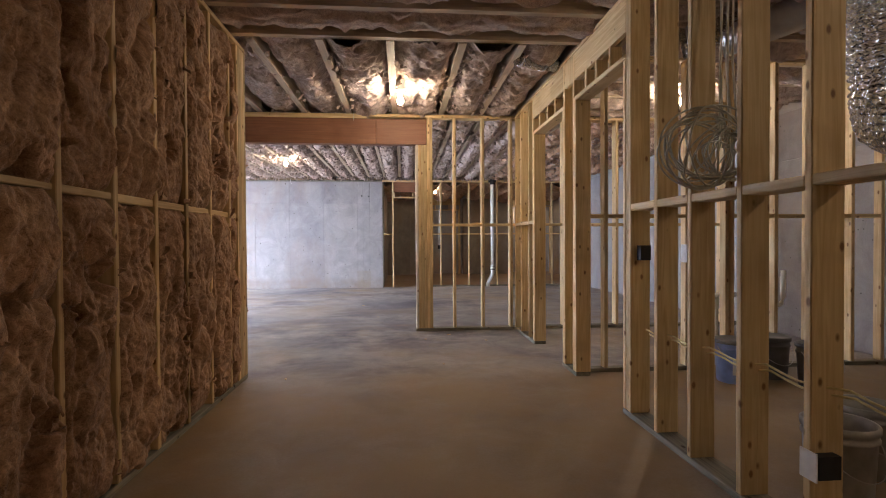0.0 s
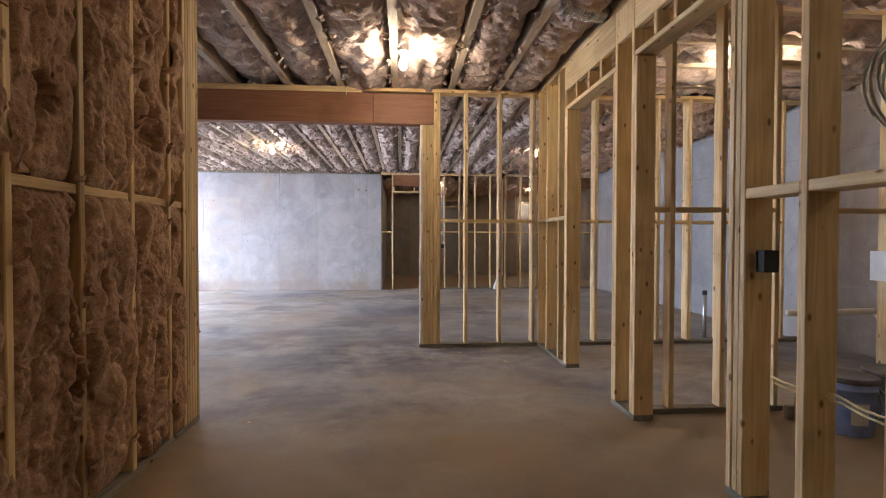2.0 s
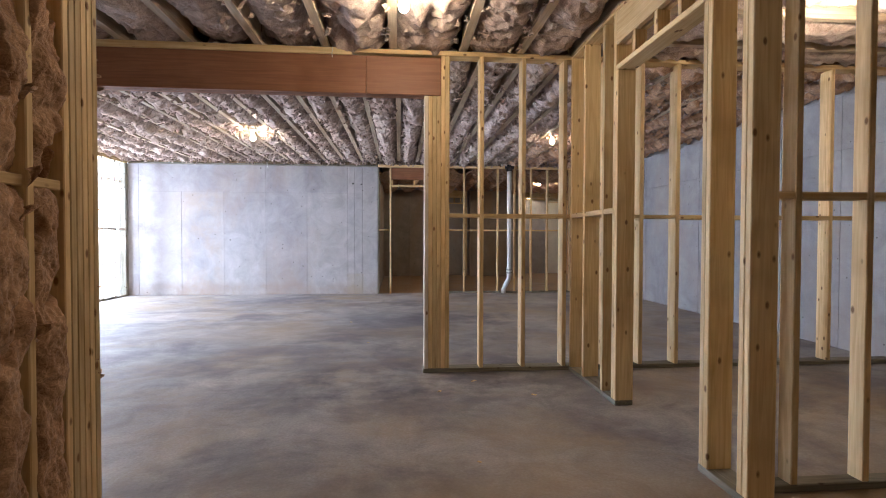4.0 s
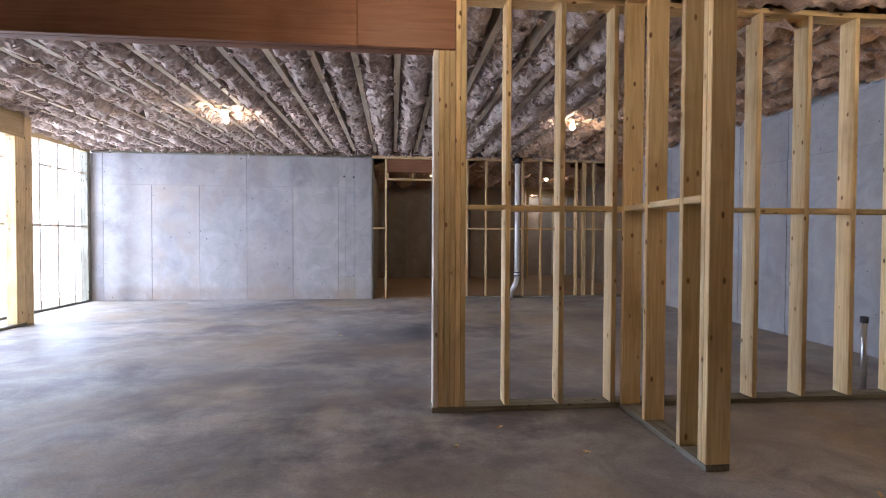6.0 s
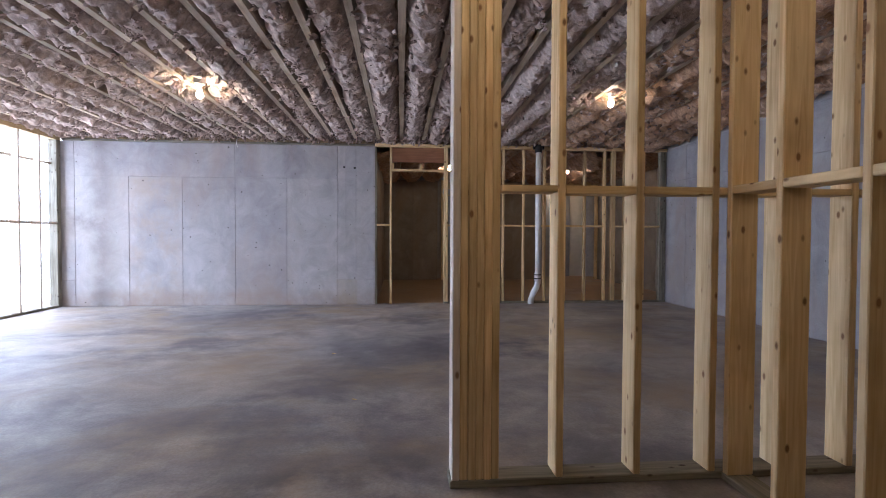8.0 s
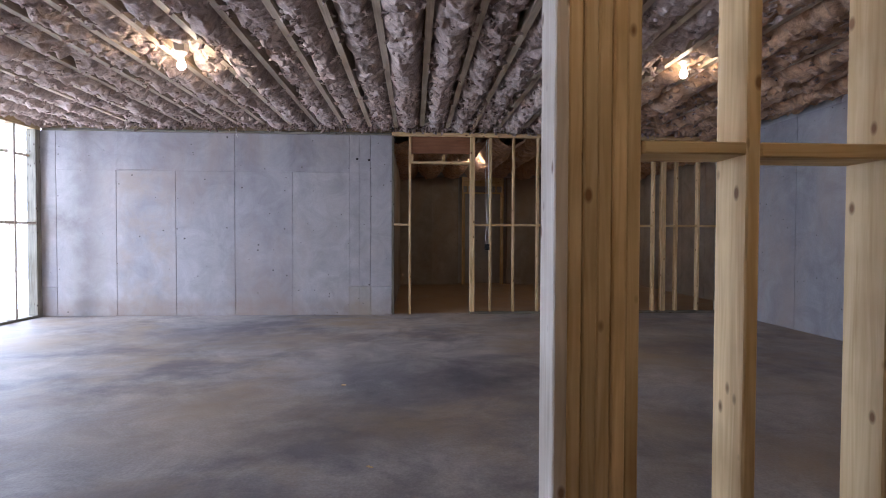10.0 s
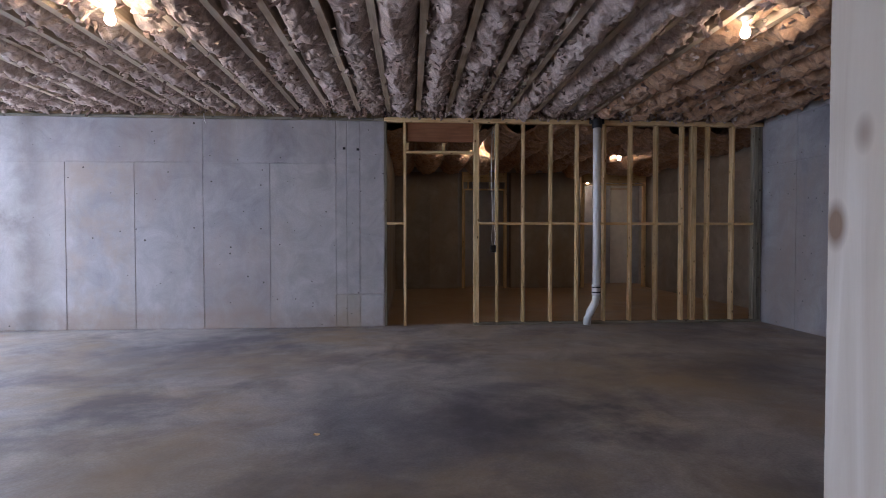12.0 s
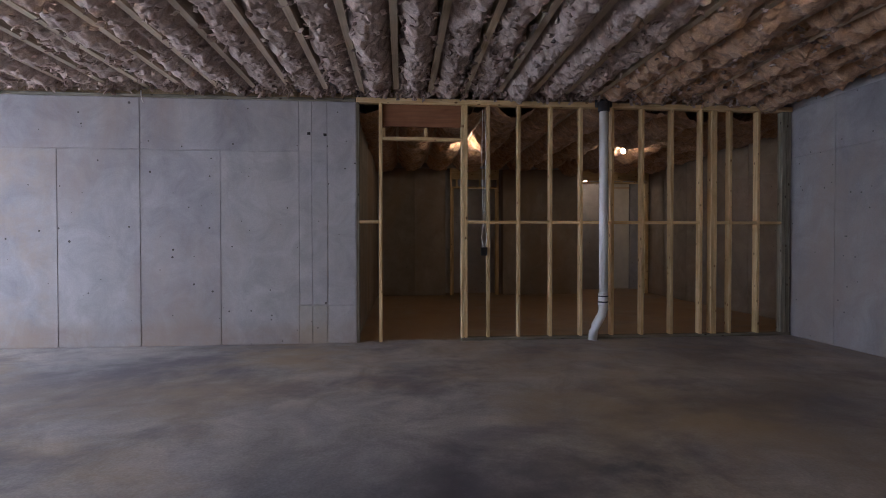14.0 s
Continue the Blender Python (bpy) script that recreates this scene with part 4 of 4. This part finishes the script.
# ---- services and loose things ----
def coil(name, at, radius, turns, mat, seed, label):
    """A hank of cable: overlapping uneven loops."""
    r = random.Random(seed)
    e = empty(name, at, label=label, category="cable coil")
    for k in range(turns):
        a, b = radius * r.uniform(0.82, 1.05), radius * r.uniform(0.68, 0.9)
        tilt, yaw, ph = r.uniform(-0.5, 0.5), r.uniform(-0.6, 0.9), r.uniform(0, 6)
        ox, oz, oy = r.uniform(-0.04, 0.04), r.uniform(-0.03, 0.03), r.uniform(-0.035, 0.035)
        pts = []
        for i in range(33):
            s = i / 32 * 2 * math.pi + ph
            p = Vector((a * math.cos(s), 0.02 * math.sin(2 * s + ph), b * math.sin(s)))
            p.rotate(Euler((tilt, 0, 0)))
            p.rotate(Euler((0, r.uniform(-0.004, 0.004), yaw)))
            pts.append(p + Vector((ox, oy, oz)))
        tube("cable_loop", pts, 0.005, mat, e, sides=6)
    return e


hank = coil("cable_coil", (1.535, 2.46, 1.70), 0.21, 12, CABLE, 3, "tangled hank of beige electrical cable hung on the blocking")
coil("cable_coil", (1.60, 2.42, 1.66), 0.14, 7, CABLE, 5, "small loop of beige cable hung on the blocking")
drop = empty("cable_drop", (1.64, 2.5, 1.75), label="bundle of beige cables dropping from the ceiling", category="cable")
for i, (dx, dy) in enumerate(((0, 0), (0.014, 0.012), (0.03, -0.006), (0.045, 0.01), (0.06, -0.004))):
    tube("cable", [(0.05 + dx * 1.4, 0.06 + dy, 1.2), (0.03 + dx, 0.04 + dy, 0.8), (0.01 + dx, 0.02 + dy * 2, 0.4), (-0.02 + dx * 1.5, -0.02 + dy, 0.08), (-0.06 + dx, -0.06, -0.05)], 0.006, CABLE, drop, sides=6)
run = empty("cable_run", (1.655, 0, 0.65), label="pale yellow cables pulled through the studs", category="cable")
for dz, dx in ((0, 0), (-0.03, 0.02)):
    pts = []
    for i in range(60):
        y = 3.3 - i * 0.085
        sag = -0.03 * abs(math.sin((y - 2.59) / 0.402 * math.pi))
        pts.append((dx, y, 0.005 + (3.3 - y) * 0.018 + dz + sag))
    tube("cable", pts, 0.0055, YELLOW, run, sides=6)


def electric_box(at, facing, label, plate=None, size=(0.055, 0.08, 0.1)):
    e = empty("electric_box", at, label=label, category="electrical box")
    w, d, h = size
    ob = boxes("box_body", [(-w / 2, w / 2, -d / 2, d / 2, -h / 2, -h / 2 + 0.004), (-w / 2, w / 2, -d / 2, d / 2, h / 2 - 0.004, h / 2), (-w / 2, -w / 2 + 0.004, -d / 2, d / 2, -h / 2 + 0.004, h / 2 - 0.004),
                            (w / 2 - 0.004, w / 2, -d / 2, d / 2, -h / 2 + 0.004, h / 2 - 0.004), (-w / 2 + 0.004, w / 2 - 0.004, d / 2 - 0.004, d / 2, -h / 2 + 0.004, h / 2 - 0.004), (-w / 2 + 0.004, w / 2 - 0.004, -d / 2 + 0.006, -d / 2 + 0.01, -h / 2 + 0.004, h / 2 - 0.004)], BLACK, e)
    if plate:
        boxes("cover_plate", [plate], WHITE, ob, label="white cover plate")
    e.rotation_euler = (0, 0, facing)
    return e


electric_box((1.65, 3.328, 1.155), -math.pi / 2, "black plastic electrical box nailed to a stud", size=(0.055, 0.07, 0.10))
electric_box((1.63, 1.849, 0.365), -math.pi / 2, "black electrical box with a white cover on a stud", plate=(-0.062, 0.018, -0.056, -0.05, -0.056, 0.056), size=(0.04, 0.09, 0.09))
electric_box((1.625, 2.737, 1.165), -math.pi / 2, "small electrical box with a pale cover on a stud", plate=(-0.028, 0.028, -0.042, -0.036, -0.05, 0.05), size=(0.055, 0.07, 0.095))
fb = electric_box((1.02, FAR_Y + 0.03, 1.09), 0, "black electrical box with two white wires on a stud", size=(0.07, 0.07, 0.1))
for dx in (-0.012, 0.014):
    tube("wire", [(dx, 0, 0.05), (dx * 2.5, -0.01, 0.17), (dx * 0.8, 0.0, 0.32), (dx, 0.02, 0.6), (dx * 2, 0.03, 1.2), (dx, 0.03, 1.74)], 0.005, WHITE, fb, sides=6)

# drain stack before the far studs
stack = empty("drain_pipe", (2.487, FAR_Y - 0.06, 0.0), label="white plastic drain stack with black rubber couplings", category="pipe")
tube("pipe", [(0, 0, 2.86), (0, 0, 2.0), (0.002, 0, 1.2), (0.004, 0, 0.56)], 0.052, PVC, stack, sides=20)
upper = lathe("top_coupling", [(0.066, 2.80), (0.068, 2.81), (0.068, 2.92), (0.06, 2.925)], RUBBER, stack, "black rubber coupling", sides=24)
boxes("strap", [(-0.10, 0.10, -0.02, 0.03, 2.86, 2.95)], RUBBER, upper)
joint = lathe("coupling", [(0.056, 0.43), (0.06, 0.435), (0.06, 0.57), (0.056, 0.575)], PVC, stack, sides=24)
for z in (0.46, 0.53):
    lathe("clamp", [(0.0612, z), (0.0625, z + 0.003), (0.0625, z + 0.015), (0.0612, z + 0.018)], RUBBER, joint, "dark clamp band", sides=24)
tube("elbow", [(0.004, 0, 0.45), (0.002, 0, 0.38), (-0.015, 0, 0.31), (-0.055, 0, 0.24), (-0.095, 0, 0.17), (-0.122, 0, 0.10), (-0.13, 0, 0.0)], 0.055, PVC, stack, "white plastic offset elbow", sides=20)

trap = empty("drain_trap", (3.12, 4.77, 0.0), label="white plastic drain trap and branch pipe", category="pipe")
tube("branch", [(-0.17, 0, 0.69), (0, 0, 0.69), (0.3, 0, 0.695), (0.57, 0, 0.70)], 0.025, PVC, trap, sides=14)
tube("drop", [(0.0, 0, 0.70), (0, 0, 0.3), (0, 0, 0.0)], 0.025, PVC, trap, sides=14)
lathe("tee", [(0.034, 0.56), (0.036, 0.565), (0.036, 0.66), (0.034, 0.665)], PVC, trap, sides=16)
tube("bend", [(0.56, 0, 0.70), (0.60, 0, 0.66), (0.625, 0, 0.60), (0.66, 0, 0.575), (0.70, 0, 0.60), (0.715, 0, 0.66), (0.715, 0, 0.93)], 0.025, PVC, trap, sides=14)
stub = empty("pipe_stub", (3.81, 7.15, 0.0), label="short dark pipe stub rising from the slab", category="pipe")
tube("pipe", [(0, 0, 0), (0, 0, 0.3), (0, 0, 0.58)], 0.022, STEEL, stub, sides=12)
lathe("cap", [(0.028, 0.56), (0.03, 0.565), (0.03, 0.61), (0.02, 0.615)], RUBBER, stub, sides=14)


def bucket(at, mat, label, lid=None, sticker=True, turn=0.0):
    e = empty("bucket", at, label=label, category="bucket", group="plastic buckets")
    body = lathe("body", [(0.128, 0.0), (0.132, 0.006), (0.148, 0.29), (0.155, 0.292), (0.155, 0.305), (0.149, 0.307), (0.151, 0.33), (0.158, 0.332), (0.158, 0.36), (0.15, 0.366), (0.143, 0.36), (0.135, 0.1), (0.12, 0.02), (0.01, 0.018)] if not lid else
          [(0.128, 0.0), (0.132, 0.006), (0.148, 0.29), (0.155, 0.292), (0.155, 0.305), (0.149, 0.307), (0.151, 0.34)], mat, e, sides=32)
    if lid:
        lathe("lid", [(0.150, 0.338), (0.161, 0.340), (0.162, 0.368), (0.154, 0.374), (0.14, 0.366), (0.002, 0.366)], lid, e, "snap-on lid", sides=32)
    if sticker:
        bm = bmesh.new()
        n = 7
        cols = []
        for i in range(n):
            a = -math.pi / 2 - 0.35 + 0.7 * i / (n - 1) + turn
            cols.append([bm.verts.new((r * math.cos(a), r * math.sin(a), z)) for r, z in ((0.1395, 0.08), (0.1475, 0.22))])
        for i in range(n - 1):
            bm.faces.new((cols[i][0], cols[i + 1][0], cols[i + 1][1], cols[i][1]))
        part("sticker", bm, WHITE, body, "blank pale label")
    pts = [(0.162 * math.cos(a), -0.02 - 0.162 * abs(math.sin(a)), 0.31 - 0.17 * math.sin(a)) for a in [math.pi * i / 16 for i in range(17)]]
    tube("handle", pts, 0.003, STEEL, body, "wire bail handle", sides=6)
    return e


bucket((2.91, 4.2, 0), BLUE, "blue plastic bucket with a grey lid and pale label", GREY, turn=-0.3)
bucket((3.33, 4.30, 0), GREY, "dark grey plastic bucket with a lid", GREY, sticker=False)
bucket((3.46, 3.93, 0), GREY, "grey plastic bucket with a pale label", GREY, turn=0.1)
bucket((2.11, 2.30, 0), CLEAR, "dusty pale plastic bucket standing open", None, sticker=False)
bucket((2.47, 2.52, 0), CLEAR, "dusty pale plastic bucket standing open", None, sticker=False)
scrap = empty("lumber_offcut", (2.72, 4.42, 0), label="short dark offcut of lumber leaning by the partition", category="lumber")
board("offcut_board", scrap, 2.66, 2.80, 4.40, 4.438, 0.0, 0.10, TREATED)
board("offcut_board", scrap, 2.70, 2.74, 4.36, 4.398, 0.0, 0.17, TREATED)


def flex_duct(name, pts, radius, label, mat, seed, ribs=0.035, crush=0.12):
    """Ribbed flexible duct along a path, crumpled."""
    e = empty(name, pts[len(pts) // 2], label=label, category="duct")
    o = Vector(pts[len(pts) // 2])
    p = [Vector(q) - o for q in pts]
    dense = []
    for i in range(len(p) - 1):
        a, b, c, d = p[max(i - 1, 0)], p[i], p[i + 1], p[min(i + 2, len(p) - 1)]
        steps = max(3, int((c - b).length / (ribs / 4)))
        for s in range(steps):
            t = s / steps
            dense.append(0.5 * ((2 * b) + (c - a) * t + (2 * a - 5 * b + 4 * c - d) * t * t + (3 * b - a - 3 * c + d) * t ** 3))
    dense.append(p[-1])
    sides = 28
    bm = bmesh.new()
    rings, run_len = [], 0.0
    for i, q in enumerate(dense):
        if i:
            run_len += (q - dense[i - 1]).length
        t = (dense[min(i + 1, len(dense) - 1)] - dense[max(i - 1, 0)]).normalized()
        a = t.cross(Vector((0.2, 0.9, 0.35))).normalized()
        b = t.cross(a)
        ring = []
        for k in range(sides):
            an = k * 2 * math.pi / sides
            v = a * math.cos(an) + b * math.sin(an)
            wob = noise.noise(q * 7 + v * 1.6 + Vector((seed, 0, 0))) * crush + noise.noise(q * 22 + v * 5) * crush * 0.45
            r = radius * (1 + 0.05 * math.cos(run_len / ribs * 2 * math.pi) + wob)
            ring.append(bm.verts.new(q + v * r))
        rings.append(ring)
    for i in range(len(rings) - 1):
        for k in range(sides):
            bm.faces.new((rings[i][k], rings[i][(k + 1) % sides], rings[i + 1][(k + 1) % sides], rings[i + 1][k]))
    bm.faces.new(rings[0][::-1])
    bm.faces.new(rings[-1])
    part("duct_sleeve", bm, mat, e, smooth=True)
    for share in (0.12, 0.62):
        i = int(len(dense) * share)
        t = (dense[i + 1] - dense[i - 1]).normalized()
        a = t.cross(Vector((0.2, 0.9, 0.35))).normalized()
        b = t.cross(a)
        tube("clamp_band", [dense[i] + (a * math.cos(k * math.pi / 14) + b * math.sin(k * math.pi / 14)) * radius * 1.12 for k in range(29)], 0.006, STEEL, e, "thin steel clamp band", sides=6)
    return e


flex_duct("flexible_duct", [(2.75, 2.65, 2.98), (2.75, 2.65, 2.45), (2.78, 2.67, 2.1), (2.95, 2.75, 1.92), (3.2, 2.8, 2.05), (3.4, 2.8, 2.5), (3.5, 2.8, 2.98)], 0.2, "crumpled silver foil flexible duct hanging from the joists", FOIL, 2.0)
flex_duct("flexible_duct", [(2.25, 3.9, 2.80), (2.45, 3.75, 2.84), (2.7, 3.7, 2.90), (2.9, 3.75, 2.97)], 0.11, "short crumpled silver foil duct under the joists", FOIL, 5.0, crush=0.2)
flex_duct("flexible_duct", [(1.12, 4.78, 3.0), (1.25, 4.82, 2.99), (1.42, 4.9, 3.0), (1.56, 4.98, 3.02)], 0.07, "crushed silver foil duct poking out between joists", FOIL, 8.0, crush=0.25)
metal = empty("round_duct", (2.9, 3.2, 2.83), label="round galvanised steel duct under the joists", category="duct")
tube("duct_pipe", [(-0.42, 0.55, -0.06), (-0.1, 0.3, 0.02), (0.15, 0.08, 0.10), (0.4, -0.15, 0.2)], 0.12, STEEL, metal, sides=28)
lathe("collar", [(0.125, -0.02), (0.13, -0.015), (0.13, 0.02), (0.125, 0.025)], STEEL, metal, sides=28).matrix_basis = look((-0.25, 0.42, -0.018), (-0.1, 0.3, 0.02))


# ---- loose wool ----
def tufts(name, parent, count, place, seed, reach=(0.03, 0.1), mat=None):
    """Torn wisps of glass wool, each a small crumpled ribbon."""
    r = random.Random(seed)
    mat = mat or WOOL_LIT
    pieces = []
    for _ in range(count):
        x, y, z = place(r)
        length, width, yaw = r.uniform(*reach), r.uniform(0.012, 0.05), r.uniform(0, 6.283)
        n = 6
        t = np.linspace(0, 1, n)[:, None]
        s = np.linspace(-1, 1, 4)[None, :]
        wid = width * (1 - 0.75 * t) * (1 + 0.3 * math.sin(length * 300))
        fall = length * t
        side = s * wid + 0.03 * np.sin(t * r.uniform(2, 6) + yaw) * r.uniform(0.3, 1.2)
        out = r.uniform(-0.5, 0.5) * length * t ** 1.5 + 0.012 * np.cos(s * 2.5) * (1 + t)
        px = x + side * math.cos(yaw) - out * math.sin(yaw)
        py = y + side * math.sin(yaw) + out * math.cos(yaw)
        jit = fbm(px * 40, py * 40, fall * 40 + x * 9, 2, seed) * 0.008
        pieces.append(sheet_mesh("", px + jit, py + jit, z - fall + 0 * s + jit * 2, mat))
    return tagged(part(name, mesh_of(name, pieces, mat), mat, parent), kind="stuff")


def far_spot(r):
    x = r.choice(far_places) + r.choice((-1, 1)) * r.uniform(0.035, 0.11)
    return x, r.uniform(7.2, 13.55), CEIL + r.uniform(-0.01, 0.03)


tufts("loose_wool", ceiling_far, 1500, far_spot, 4, (0.015, 0.065))


def roll_spot(r):
    """Anywhere on the underside of the rolls, for torn flaps."""
    k = r.randrange(len(far_places) - 1)
    return (far_places[k] + far_places[k + 1]) / 2 + r.uniform(-0.12, 0.12), r.uniform(7.1, 13.5), CEIL + r.uniform(-0.045, -0.005)


tufts("loose_wool", ceiling_far, 1500, roll_spot, 41, (0.015, 0.05))
tufts("loose_wool", ceiling_far, 520, lambda r: (r.uniform(-5.8, 4.9), r.uniform(13.45, 13.62), CEIL + r.uniform(-0.02, 0.03)), 9, (0.03, 0.105))
tufts("loose_wool", ceiling_hall, 110, lambda r: (r.choice((-1.29, -0.70, -0.085, 0.56, 1.10)) + r.choice((-1, 1)) * r.uniform(0.035, 0.12), r.uniform(4.6, 6.8), CEIL + 0.02), 12, (0.02, 0.07))
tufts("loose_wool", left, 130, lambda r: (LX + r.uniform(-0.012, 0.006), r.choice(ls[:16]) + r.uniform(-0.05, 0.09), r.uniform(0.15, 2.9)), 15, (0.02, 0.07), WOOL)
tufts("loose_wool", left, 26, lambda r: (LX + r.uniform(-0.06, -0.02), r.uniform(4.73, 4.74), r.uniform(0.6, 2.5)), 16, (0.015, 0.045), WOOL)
for p in ((2.53, 10.5), (-2.36, 10.49)):
    tufts("loose_wool", ceiling_far, 12, lambda r: (p[0] + r.choice((-1, 1)) * r.uniform(0.22, 0.45), p[1] + r.uniform(-0.5, 0.5), CEIL + 0.01), 20, (0.04, 0.13))


# ---- floor litter ----
chips = random.Random(31)
for cx, cy in ((0.42, 5.05), (-1.05, 4.65), (0.62, 6.62), (0.30, 6.35), (-0.75, 9.8), (-0.4, 8.3), (1.05, 6.2), (2.3, 5.6)):
    a, b, c = chips.uniform(0.012, 0.028), chips.uniform(0.006, 0.012), chips.uniform(0.003, 0.007)
    bm = bmesh.new()
    box(bm, -a, a, -b, b, 0.0, c)
    for v in bm.verts:
        v.co.x += chips.uniform(-0.25, 0.25) * a
        v.co.y += chips.uniform(-0.25, 0.25) * b
    bmesh.ops.recalc_face_normals(bm, faces=bm.faces[:])
    chip = tagged(part("wood_chip", bm, PINE, None), label="small pale wood chip lying on the slab", category="wood chip", group="litter on the slab")
    chip.location, chip.rotation_euler = (cx, cy, 0.0), (0, 0, chips.uniform(0, 6))
